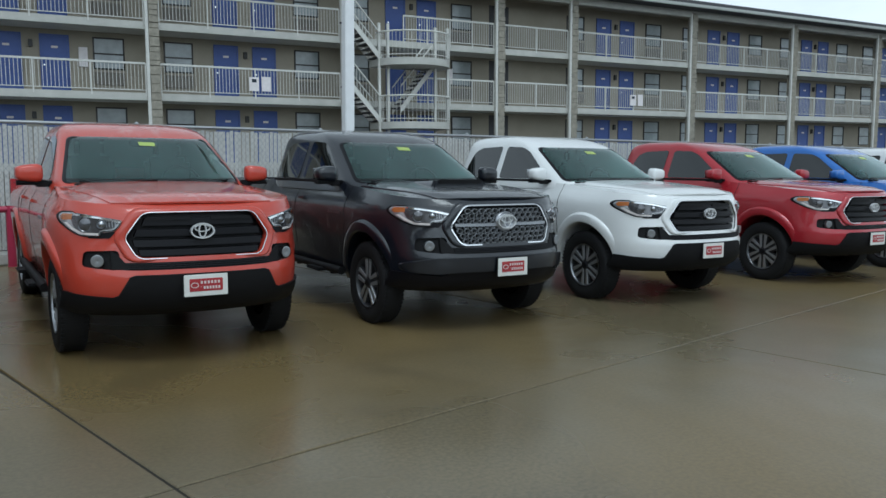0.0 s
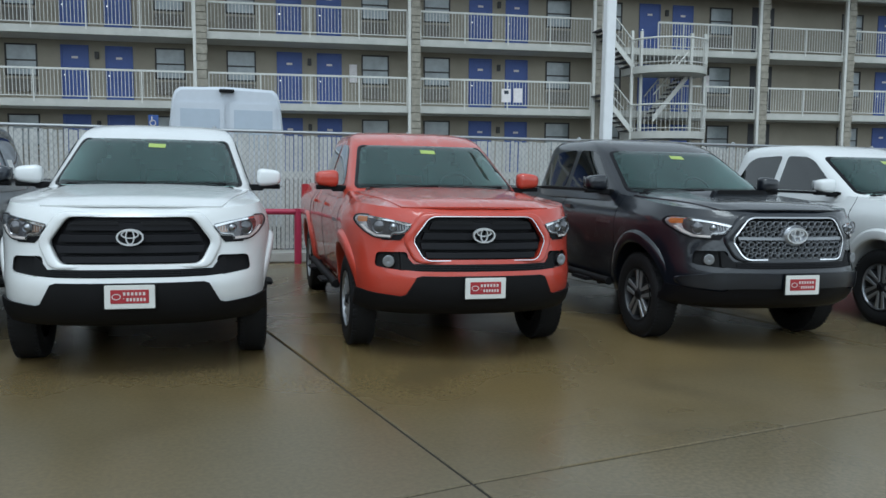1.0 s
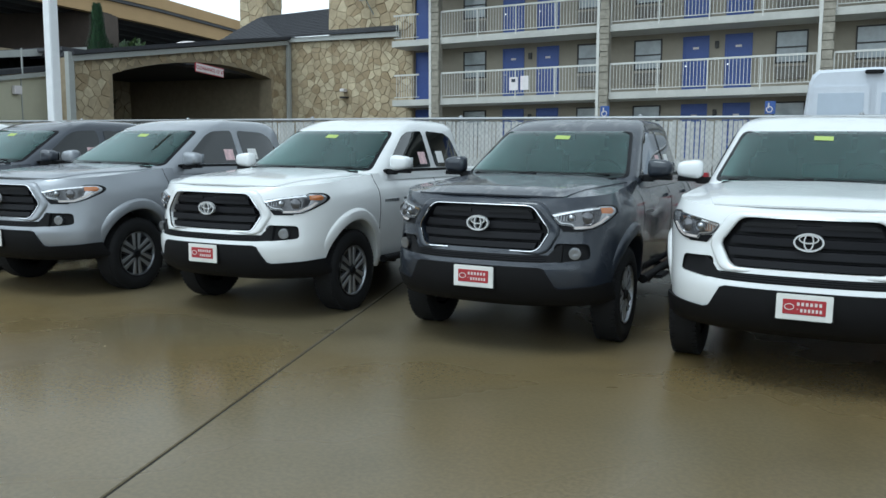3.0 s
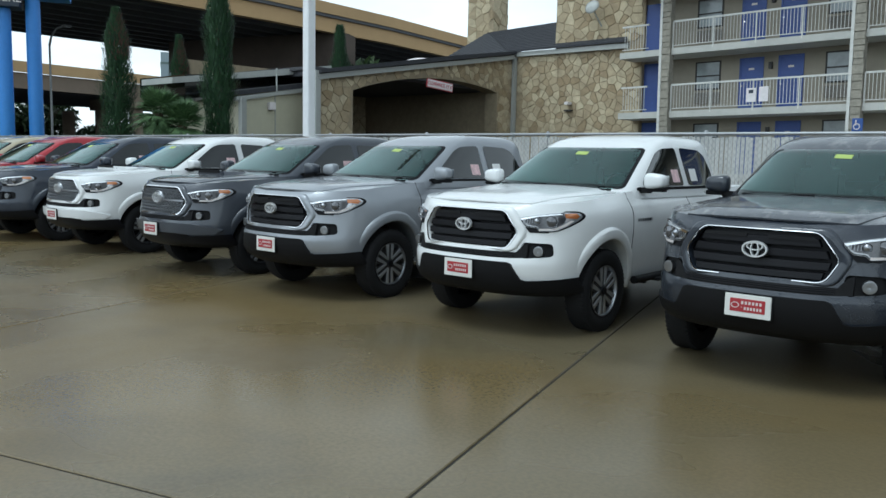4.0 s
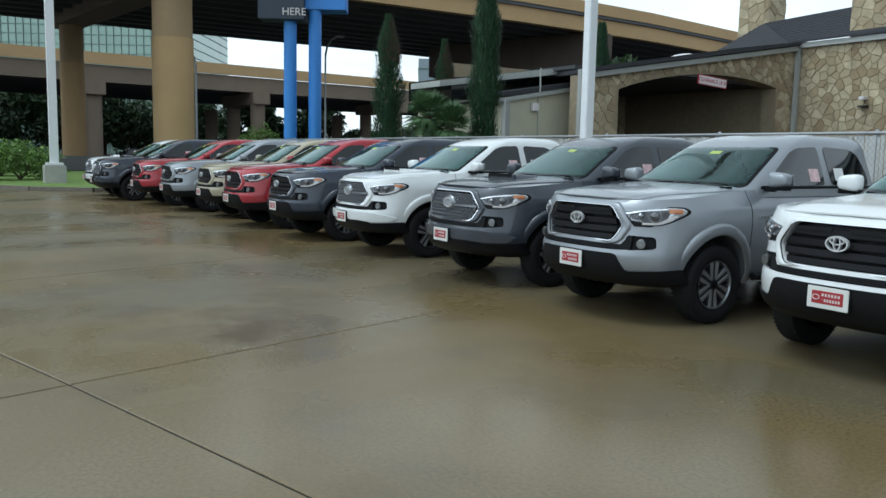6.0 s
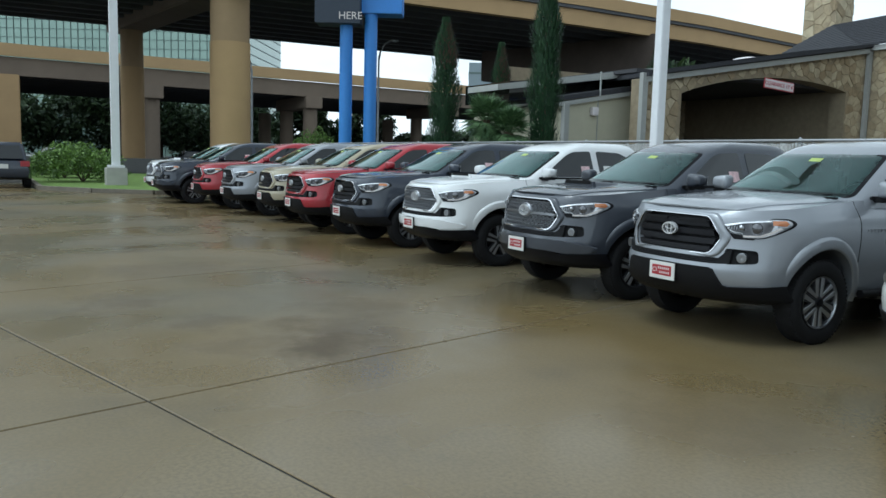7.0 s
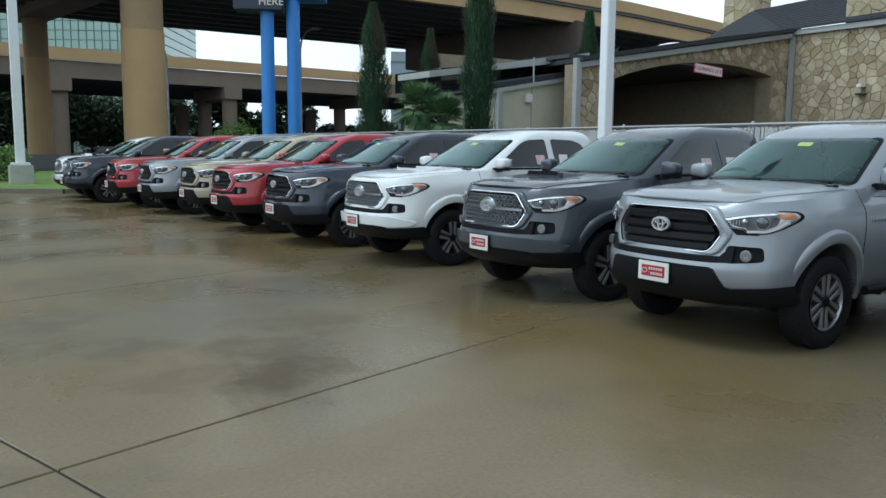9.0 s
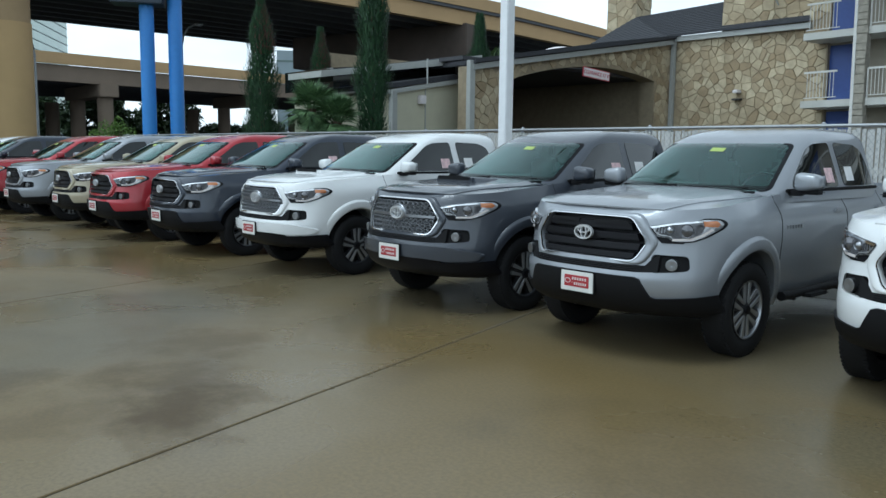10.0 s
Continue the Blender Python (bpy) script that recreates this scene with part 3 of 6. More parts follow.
        if kind != "base":
            bm = bmesh.new()
            add_lathe(bm, [(0.043, 0.03), (0.043, -0.012), (0.034, -0.014), (0.001, -0.008)], 20, "Z")
            m = Matrix.Translation((s * 0.68, front(0.68, 0.77) - 0.014, 0.765)) @ Matrix.Rotation(radians(-90), 4, "X") @ Matrix.Rotation(radians(-s * 20), 4, "Y")
            for v in bm.verts:
                v.co = m @ v.co
            part("fog_lens", bm, SATIN, fl, "round clear fog lens")
    o = [(-0.60, 0.708), (-0.48, 0.700), (0.48, 0.700), (0.60, 0.708), (0.60, 0.832), (0.565, 0.815), (0.515, 0.752), (-0.515, 0.752), (-0.565, 0.815), (-0.60, 0.832)]
    part("intake", mapped(o, on_front(0.004), (0, 0.03, 0), 0.04), BLACK, t, "black slot under the grille")
    for z in (0.715, 0.728, 0.741):
        strip_ = mapped([(-0.50, z - 0.003), (0.50, z - 0.003), (0.50, z + 0.003), (-0.50, z + 0.003)], on_front(0.011), (0, 0.01, 0), 0.06)
        part("intake_bar", strip_, GLOSSBLACK, t)
    # number board of the dealer, lettering as bars
    yp = front(0, 0.60) - (0.024 if kind != "sport" else 0.056)
    pl = part("plate", boxed(-0.155, 0.155, yp - 0.012, yp + 0.002, 0.505, 0.66, 0.004), PLATEWHITE, t, "white dealer plate with red printed panel")
    part("plate_panel", boxed(-0.118, 0.118, yp - 0.0165, yp - 0.008, 0.540, 0.630, 0.003), PLATERED, pl)
    bm = bmesh.new()
    add_oval(bm, -0.082, 0.585, 0.028, 0.02, 0.005, yp - 0.02, yp - 0.014, 18)
    for x0, x1, z0, z1 in ((-0.04, 0.105, 0.591, 0.617), (-0.02, 0.105, 0.553, 0.579), (-0.04, -0.03, 0.568, 0.578)):
        n = 6 if x1 - x0 > 0.05 else 1
        for k in range(n):
            a = x0 + (x1 - x0) * k / n
            add_box(bm, a, a + (x1 - x0) / n * 0.6, yp - 0.0185, yp - 0.0145, z0 + 0.003, z1 - 0.003)
    part("plate_print", bm, PRINT, pl)
    bm = boxed(-0.165, 0.165, yp - 0.006, yp + 0.01, 0.497, 0.668, 0.005)
    part("plate_holder", bm, BLACK, pl)
    # windscreen and windows
    ws = round_outline([(-0.738, 1.272), (0.738, 1.272), (0.605, 1.672), (-0.605, 1.672)], 0.05)
    part("windscreen", mapped(ws, lambda x, z: (x, cab_front(x, z) - 0.008, z), (0, 0.008, 0), 0.05), SCREEN, t, "grey-green tinted windscreen", 60).visible_shadow = False
    rim = bmesh.new()
    loops = []
    for k, off in ((1.012, 0.004), (1.006, 0.012), (0.975, 0.011), (0.97, -0.01)):
        loops.append([rim.verts.new((x * k, cab_front(x * k, 1.472 + (z - 1.472) * k) - off, 1.472 + (z - 1.472) * k)) for x, z in ws])
    for p, q in zip(loops, loops[1:]):
        for i in range(len(ws)):
            rim.faces.new((p[i], p[(i + 1) % len(ws)], q[(i + 1) % len(ws)], q[i]))
    part("windscreen_seal", rim, GLOSSBLACK, t)
    # cabin seen through the windscreen
    lining = bmesh.new()
    loops = [[lining.verts.new((x * k, cab_front(x * k, z) * f + y * (1 - f), z)) for x, z in ws] for k, f, y in ((0.995, 1.0, 0), (0.96, 0.0, 2.7), (0.90, 0.0, 3.3))]
    for p, q in zip(loops, loops[1:]):
        for i in range(len(ws)):
            lining.faces.new((p[i], p[(i + 1) % len(ws)], q[(i + 1) % len(ws)], q[i]))
    lining.faces.new(loops[-1])
    part("cabin_lining", lining, CABIN, t)
    part("dashboard", boxed(-0.68, 0.68, 1.55, 1.95, 1.18, 1.30, 0.03), CABIN, t)
    for s in (1, -1):
        sb = boxed(s * 0.36 - 0.22, s * 0.36 + 0.22, 2.52, 2.66, 1.15, 1.50, 0.05)
        part("seat_back", sb, SEATCLOTH, t, "grey cloth seat back")
        part("headrest", boxed(s * 0.36 - 0.13, s * 0.36 + 0.13, 2.54, 2.64, 1.49, 1.655, 0.04), SEATCLOTH, t)
    wheel_ = bmesh.new()
    add_lathe(wheel_, [(0.18, -0.014), (0.195, 0.0), (0.18, 0.014), (0.165, 0.0), (0.18, -0.014)], 28, "Z")
    wm = Matrix.Translation((0.36, 2.02, 1.24)) @ Matrix.Rotation(radians(68), 4, "X")
    for v in wheel_.verts:
        v.co = wm @ v.co
    part("steering_wheel", wheel_, GLOSSBLACK, t)
    part("rear_view_mirror", boxed(-0.11, 0.11, cab_front(0, 1.62) + 0.09, cab_front(0, 1.62) + 0.12, 1.585, 1.645, 0.015), GLOSSBLACK, t)
    st = [(-0.05, 1.598), (0.09, 1.594), (0.09, 1.628), (-0.05, 1.632)]
    part("sticker", mapped(st, lambda x, z: (x, cab_front(x, z) - 0.011, z), (0, 0.002, 0), 0.06), STICKER, t, "yellow-green inspection sticker")
    for s in (1, -1):
        frontw = round_outline([(1.72, 1.295), (1.80, 1.38), (2.17, 1.625), (2.30, 1.672), (2.62, 1.688), (2.64, 1.295)], 0.05)
        rearw = round_outline([(2.76, 1.295), (2.73, 1.690), (3.18, 1.675), (3.33, 1.62), (3.45, 1.42), (3.45, 1.295)], 0.05)
        for nm, o in (("front_window", frontw), ("rear_window", rearw)):
            part(nm, mapped(o, lambda y, z, s=s: (s * (cab_side(y, z) + 0.006), y, z), (-s * 0.02, 0, 0), 0.08), SIDEGLASS, t, "dark tinted side window", 60)
        if s > 0:
            for nm, y0, z0, mt in (("window_sticker", 2.40, 1.33, SIGNPINK), ("window_sticker", 2.84, 1.34, PAPER)):
                o = [(y0, z0), (y0 + 0.16, z0), (y0 + 0.16, z0 + 0.13), (y0, z0 + 0.13)]
                part(nm, mapped(o, lambda y, z: (cab_side(y, z) + 0.009, y, z), (-0.003, 0, 0), 0.1), mt, t, "paper sticker inside the window")
        # door seams, handles, sills
        for y0, y1 in ((1.36, 1.368), (2.66, 2.668), (3.52, 3.528), (3.775, 3.80)):
            bm2 = bmesh.new()
            rows = []
            for k in range(17):
                z = 0.50 + 0.745 * k / 16
                if y0 == 3.52 and z < 0.92:
                    continue
                xx = side(y0, z)
                rows.append([bm2.verts.new((s * (xx + d_), y_, z)) for d_, y_ in ((-0.01, y0), (0.002, y0), (0.002, y1), (-0.01, y1))])
            for p, q in zip(rows, rows[1:]):
                for j in range(3):
                    bm2.faces.new((p[j], p[j + 1], q[j + 1], q[j]))
            part("door_seam", bm2, BLACK, t, smooth=0)
        for y in (2.48, 3.42):
            bm2 = bmesh.new()
            xx = side(y, 1.09)
            add_box(bm2, s * (xx - 0.005), s * (xx + 0.032), y - 0.10, y + 0.06, 1.075, 1.108, 0.010)
            painted.append(part("door_handle", bm2, body_paint, t))
        bm2 = bmesh.new()
        add_box(bm2, s * 0.795, s * 0.822, 1.6, 3.5, 1.258, 1.286, 0.004)
        part("window_trim", bm2, BLACK, t)
        bm2 = bmesh.new()
        add_tube(bm2, (s * 0.90, 1.42, 0.42), (s * 0.90, 3.50, 0.42), 0.038)
        for y in (1.75, 2.75):
            add_box(bm2, s * 0.885, s * 1.005, y, y + 0.34, 0.385, 0.415, 0.012)
        for y in (1.6, 2.5, 3.3):
            add_box(bm2, s * 0.6, s * 0.92, y, y + 0.05, 0.37, 0.43)
        part("running_board", bm2, BLACK, t, "black side step")
        # mirror
        bm2 = bmesh.new()
        bmesh.ops.create_uvsphere(bm2, u_segments=24, v_segments=14, radius=1.0)
        for v in bm2.verts:
            q = [math.copysign(abs(k) ** 0.55, k) for k in v.co]
            taper = 1.0 - 0.16 * (q[0] * s)
            v.co = (s * 0.962 + 0.105 * q[0], 1.665 + (0.085 if q[1] < 0 else 0.06) * q[1], 1.352 + 0.073 * q[2] * taper)
        mi = part("mirror", bm2, body_paint, t, smooth=70)
        painted.append(mi)
        bm2 = bmesh.new()
        add_box(bm2, s * 0.872, s * 1.075, 1.605, 1.724, 1.252, 1.292, 0.018)
        add_box(bm2, s * 0.78, s * 0.92, 1.63, 1.70, 1.235, 1.29, 0.01)
        part("mirror_foot", bm2, BLACK, mi)
        bm2 = boxed(s * 0.88, s * 1.065, 1.722, 1.729, 1.30, 1.405, 0.003)
        part("mirror_glass", bm2, CHROME, mi)
        bm2 = bmesh.new()
        xx = side(1.6, 0.98)
        for k in range(6):
            add_box(bm2, s * (xx - 0.004), s * (xx + 0.005), 1.46 + 0.05 * k, 1.46 + 0.05 * k + 0.036, 0.972, 1.0)
        part("side_lettering", bm2, SATIN, t)
        # tail lamp
        bm2 = bmesh.new()
        add_box(bm2, s * 0.80, s * (0.895), 5.08, 5.225, 0.92, 1.24, 0.01)
        part("tail_lamp", bm2, PLATERED, t)
    bm = bmesh.new()
    for x0, x1 in ((-0.62, -0.02), (0.02, 0.60)):
        add_tube(bm, (x0, cab_front(x0, 1.285) - 0.02, 1.285), (x1, cab_front(x1, 1.295) - 0.02, 1.297), 0.008)
    part("wiper", bm, BLACK, t)
    bm = boxed(-0.66, 0.66, 1.20, 1.36, 1.235, 1.272, 0.005)
    part("cowl", bm, BLACK, t)
    rw = round_outline([(-0.62, 1.36), (0.62, 1.36), (0.55, 1.65), (-0.55, 1.65)], 0.05)
    def cab_rear(x, z):
        w, a, b = cab_at(z)
        return (x, b + 0.004, z)
    part("back_window", mapped(rw, cab_rear, (0, -0.02, 0), 0.08), SIDEGLASS, t)
    bm = boxed(-0.84, 0.84, 5.18, 5.30, 0.50, 0.66, 0.03)
    part("rear_bumper", bm, CHROME, t)
    if kind == "sport":
        bm = bmesh.new()
        add_box(bm, -0.30, 0.30, 0.72, 1.12, 1.22, 1.325, 0.03)
        for v in bm.verts:
            if v.co.z > 1.27:
                v.co.z = hood_z(v.co.x, v.co.y) + 0.055 - 0.045 * (v.co.y - 0.72) / 0.4
                v.co.x *= 0.92
        painted.append(part("hood_scoop", bm, body_paint, t, smooth=60))
        bm = boxed(-0.235, 0.235, 0.712, 0.724, 1.275, 1.312, 0.004)
        part("scoop_mouth", bm, BLACK, t)
    for y in AXLES:
        for x in (0.79, -0.79):
            make_wheel(t, x, y, kind)
    for ob in painted:
        sl = ob.material_slots[0]
        sl.link = "OBJECT"
        sl.material = body_paint
    return t, [o.name for o in painted]


def place_truck(template, kind_first, m, color, label):
    ob = copy_thing(template, m)
    for o in ob.children_recursive:
        for sl in o.material_slots:
            if sl.link == "OBJECT":
                sl.material = PAINT[color]
    return tagged(ob, label, "pickup truck", "parked pickup trucks")


# ---- trucks in a row: x, y, turn, model, colour ----
ROW = [
    (-29.1, -1.10, 0, "sport", "white"), (-26.9, -1.22, 0, "sport", "slate"), (-24.5, -0.60, 0, "chromed", "red"), (-22.1, -0.38, 0, "chromed", "silver"),
    (-19.8, -0.10, 0, "chromed", "tan"), (-17.4, -0.22, 0, "chromed", "red"), (-14.95, -0.15, 0, "chromed", "slate"), (-12.5, 0.05, 0, "sport", "white"),
    (-9.6, 0.0, 0, "sport", "graphite"), (-7.27, -0.02, 0, "chromed", "silver"), (-4.72, 0.12, 0, "chromed", "white"), (-2.19, 0.12, 0, "chromed", "grey"),
    (0.0, 0.0, 0, "base", "white"), (2.44, 0.06, 0, "chromed", "orange"), (5.02, -0.08, 0, "sport", "black"), (7.7, 0.0, 0, "chromed", "white"),
    (10.75, 0.03, 0, "chromed", "red"), (13.5, 0.0, 0, "chromed", "blue"), (16.2, 0.0, 0, "chromed", "white"),
]
LABEL = {"base": "%s pickup truck with plain black grille", "chromed": "%s pickup truck with chrome-edged black grille", "sport": "%s pickup truck with mesh grille and hood scoop"}
SHADE = {"white": "wet white", "silver": "silver metallic", "grey": "dark grey metallic", "slate": "slate blue-grey", "graphite": "graphite grey", "black": "glossy black", "orange": "bright orange-red", "red": "dark red", "blue": "bright blue", "tan": "sand-tan"}
MODEL = {}
for kind in ("base", "chromed", "sport"):
    MODEL[kind] = make_truck(kind)[0]
for x, y, turn, kind, color in ROW:
    place_truck(MODEL[kind], kind, pose(x, y, 0, 0, 0, turn), color, LABEL[kind] % SHADE[color])
for kind in MODEL:
    for o in [MODEL[kind], *MODEL[kind].children_recursive]:
        bpy.data.objects.remove(o)

# ---- more materials ----
def stone_material(name, dark, light, rough=0.85):
    """Stone whose colour differs from piece to piece, with grain and stains."""
    m = material(name, light, rough, vary=0.28, scale=3.0, bump=0.6, bump_scale=14)
    nt = m.node_tree
    b = nt.nodes["Principled BSDF"]
    info = nt.nodes.new("ShaderNodeObjectInfo")
    ramp = nt.nodes.new("ShaderNodeMixRGB")
    ramp.inputs[1].default_value, ramp.inputs[2].default_value = (*dark, 1), (*light, 1)
    nt.links.new(info.outputs["Random"], ramp.inputs[0])
    mul = [n for n in nt.nodes if n.type == "MIX_RGB" and n.blend_type == "MULTIPLY"][0]
    nt.links.new(ramp.outputs[0], mul.inputs[1])
    return m


def wet_concrete():
    m = bpy.data.materials.new("wet concrete")
    m.use_nodes = True
    nt = m.node_tree
    b = nt.nodes["Principled BSDF"]
    tc = nt.nodes.new("ShaderNodeTexCoord")
    geo = nt.nodes.new("ShaderNodeNewGeometry")

    def noise_(scale, detail=6.0, rough=0.6, dist=0.0):
        n = nt.nodes.new("ShaderNodeTexNoise")
        n.inputs["Scale"].default_value, n.inputs["Detail"].default_value = scale, detail
        n.inputs["Roughness"].default_value, n.inputs["Distortion"].default_value = rough, dist
        nt.links.new(geo.outputs["Position"], n.inputs["Vector"])
        return n

    def ramp(src, a, b_, lo, hi):
        r = nt.nodes.new("ShaderNodeMapRange")
        r.interpolation_type = "SMOOTHSTEP"
        for k, v in zip((1, 2, 3, 4), (a, b_, lo, hi)):
            r.inputs[k].default_value = v
        nt.links.new(src, r.inputs[0])
        return r.outputs[0]

    def mix(fac, c1, c2, mode="MIX"):
        x = nt.nodes.new("ShaderNodeMixRGB")
        x.blend_type = mode
        for sock, v in zip(x.inputs, (fac, c1, c2)):
            if isinstance(v, (tuple, float)):
                sock.default_value = v if isinstance(v, float) else (*v, 1)
            else:
                nt.links.new(v, sock)
        return x.outputs[0]

    broad, stain, grain = noise_(0.22, 3, 0.5, 0.6), noise_(0.75, 5, 0.55, 0.4), noise_(38.0, 3)
    stain2 = noise_(1.6, 5, 0.6)
    base = mix(ramp(broad.outputs["Fac"], 0.35, 0.65, 0.0, 1.0), (0.150, 0.108, 0.046), (0.124, 0.102, 0.060))
    mask = None
    dark = mix(ramp(stain.outputs["Fac"], 0.52, 0.82, 0.0, 0.5), base, (0.055, 0.043, 0.024))
    for cx, cy, rad, amt in ((-7.95, -3.02, 0.70, 0.92), (-8.65, -2.82, 0.65, 0.6), (-10.5, -4.25, 0.75, 0.55), (-9.2, -3.65, 0.6, 0.5), (-8.3, -3.8, 0.5, 0.35), (-9.5, -2.2, 0.7, 0.5), (-5.2, -1.5, 0.9, 0.35), (-12.6, -3.4, 1.2, 0.35)):
        vm = nt.nodes.new("ShaderNodeVectorMath")
        vm.operation = "DISTANCE"
        vm.inputs[1].default_value = (cx, cy, 0)
        wob = nt.nodes.new("ShaderNodeVectorMath")
        wob.operation = "ADD"
        nt.links.new(geo.outputs["Position"], wob.inputs[0])
        sc = nt.nodes.new("ShaderNodeVectorMath")
        sc.operation = "SCALE"
        sc.inputs["Scale"].default_value = 1.5
        nt.links.new(stain2.outputs["Color"], sc.inputs[0])
        off = nt.nodes.new("ShaderNodeVectorMath")
        off.operation = "SUBTRACT"
        off.inputs[1].default_value = (0.75, 0.75, 0.75)
        nt.links.new(sc.outputs[0], off.inputs[0])
        nt.links.new(off.outputs[0], wob.inputs[1])
        nt.links.new(wob.outputs[0], vm.inputs[0])
        spot = ramp(vm.outputs["Value"], rad * 0.2, rad, amt, 0.0)
        dark = mix(spot, dark, (0.058, 0.036, 0.010))
        if mask is None:
            mask = spot
        else:
            most = nt.nodes.new("ShaderNodeMath")
            most.operation = "MAXIMUM"
            nt.links.new(mask, most.inputs[0])
            nt.links.new(spot, most.inputs[1])
            mask = most.outputs[0]
    fine = mix(1.0, dark, ramp(grain.outputs["Fac"], 0.3, 0.7, 0.86, 1.14), "MULTIPLY")
    nt.links.new(fine, b.inputs["Base Color"])
    wet = noise_(0.35, 4, 0.55, 0.5)
    # the oily stains shed the water film and are duller
    dull = nt.nodes.new("ShaderNodeMath")
    dull.operation = "MULTIPLY_ADD"
    dull.inputs[1].default_value = 0.35
    nt.links.new(mask, dull.inputs[0])
    nt.links.new(ramp(wet.outputs["Fac"], 0.34, 0.66, 0.20, 0.40), dull.inputs[2])
    nt.links.new(dull.outputs[0], b.inputs["Roughness"])
    b.inputs["Specular IOR Level"].default_value = 0.5
    bp = nt.nodes.new("ShaderNodeBump")
    bp.inputs["Strength"].default_value, bp.inputs["Distance"].default_value = 0.12, 0.004
    nt.links.new(grain.outputs["Fac"], bp.inputs["Height"])
    nt.links.new(bp.outputs[0], b.inputs["Normal"])
    return m


def foliage(name, dark, light):
    m = material(name, light, 0.6, vary=0.0)
    nt = m.node_tree
    geo = nt.nodes.new("ShaderNodeNewGeometry")
    mx = nt.nodes.new("ShaderNodeMixRGB")
    mx.inputs[1].default_value, mx.inputs[2].default_value = (*dark, 1), (*light, 1)
    nt.links.new(geo.outputs["Random Per Island"], mx.inputs[0])
    nt.links.new(mx.outputs[0], nt.nodes["Principled BSDF"].inputs["Base Color"])
    return m


CONCRETE = wet_concrete()
DRYCONC = material("pale concrete", (0.40, 0.39, 0.36), 0.85, vary=0.18, scale=1.5, bump=0.3, bump_scale=20)
SOIL = material("joint filler", (0.02, 0.017, 0.012), 0.9)
STONE = stone_material("tan flagstone", (0.27, 0.205, 0.12), (0.47, 0.40, 0.27))
MORTAR = material("tan mortar", (0.27, 0.22, 0.145), 0.9, vary=0.2, scale=4, bump=0.4, bump_scale=30)
COLSTONE = material("weathered grey tan stone", (0.27, 0.25, 0.205), 0.9, vary=0.3, scale=5, bump=0.5, bump_scale=20)
SHINGLE = material("dark shingles", (0.035, 0.036, 0.042), 0.8, vary=0.3, scale=8, bump=0.5, bump_scale=40)
GUTTER = material("grey painted gutter", (0.36, 0.37, 0.35), 0.5, vary=0.08)
CREAM = material("cream stucco", (0.50, 0.48, 0.36), 0.85, vary=0.07, scale=2, bump=0.2, bump_scale=60)
STUCCO = material("grey tan motel stucco", (0.30, 0.27, 0.215), 0.85, vary=0.12, scale=0.8, bump=0.3, bump_scale=40)
SLAB = material("off white painted slab edge", (0.45, 0.445, 0.41), 0.7, vary=0.15, scale=1.2)
RAILWHITE = material("white painted rail", (0.56, 0.555, 0.52), 0.5, vary=0.08)
BLUEDOOR = material("royal blue door", (0.042, 0.080, 0.28), 0.45, vary=0.08)
FRAMEDARK = material("dark bronze window frame", (0.03, 0.028, 0.027), 0.5)
BLIND = material("pale window blind behind glass", (0.30, 0.33, 0.34), 0.12, vary=0.25, scale=1.5)
VENT = material("brown grey louvre", (0.16, 0.145, 0.125), 0.6)
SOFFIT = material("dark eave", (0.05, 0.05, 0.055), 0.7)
VANWHITE = material("pale white van paint", (0.52, 0.55, 0.60), 0.35, vary=0.05)
VANPANEL = material("pale grey van glass", (0.40, 0.45, 0.52), 0.25, vary=0.05)
SLAT = material("pale privacy slat", (0.50, 0.50, 0.48), 0.5, vary=0.12, scale=3)
GALV = material("galvanised pipe", (0.32, 0.33, 0.34), 0.45, 0.7)
REDRAIL = material("red painted pipe", (0.33, 0.02, 0.06), 0.45)
TANCONC = material("tan painted bridge concrete", (0.46, 0.31, 0.155), 0.85, vary=0.10, scale=0.25, bump=0.2, bump_scale=8)
PIERTOP = material("brown grey pier concrete", (0.36, 0.25, 0.14), 0.85, vary=0.15, scale=0.3)
BROWNCONC = material("brown bridge girder concrete", (0.20, 0.155, 0.115), 0.85, vary=0.15, scale=0.2)
# Shade under the wide deck is put into this cap beam's dark colour.
SHADECONC = material("cap concrete in deck shade", (0.085, 0.066, 0.054), 0.9, vary=0.3, scale=0.3)
# Grey concrete, darkened in colour for the shade under the decks.
DECKUNDER = material("shade-darkened grey deck concrete", (0.10, 0.10, 0.105), 0.9, vary=0.2, scale=0.3)
SIGNBLUE = material("blue painted steel", (0.055, 0.22, 0.62), 0.5, vary=0.06)
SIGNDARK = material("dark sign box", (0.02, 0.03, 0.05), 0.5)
LAMPWHITE = material("white lamp post", (0.72, 0.73, 0.74), 0.45, vary=0.05)
GREENGLASS = material("green mirrored curtain glass", (0.24, 0.33, 0.28), 0.15, 0.35, vary=0.12, scale=0.12)
MULLION = material("dark green mullion", (0.11, 0.155, 0.14), 0.5)
FARGREY = material("far grey glass", (0.22, 0.27, 0.29), 0.3, 0.2)
GRASS = material("grass", (0.12, 0.19, 0.035), 0.9, vary=0.35, scale=3, bump=0.8, bump_scale=50)
ASPHALT = material("wet asphalt", (0.05, 0.05, 0.05), 0.4, vary=0.2)
LEAF = foliage("shrub leaves", (0.05, 0.10, 0.015), (0.17, 0.28, 0.05))
CYPRESS = foliage("cypress foliage", (0.008, 0.030, 0.012), (0.030, 0.080, 0.026))
CYPBROWN = foliage("browned cypress foliage", (0.05, 0.03, 0.02), (0.11, 0.05, 0.035))
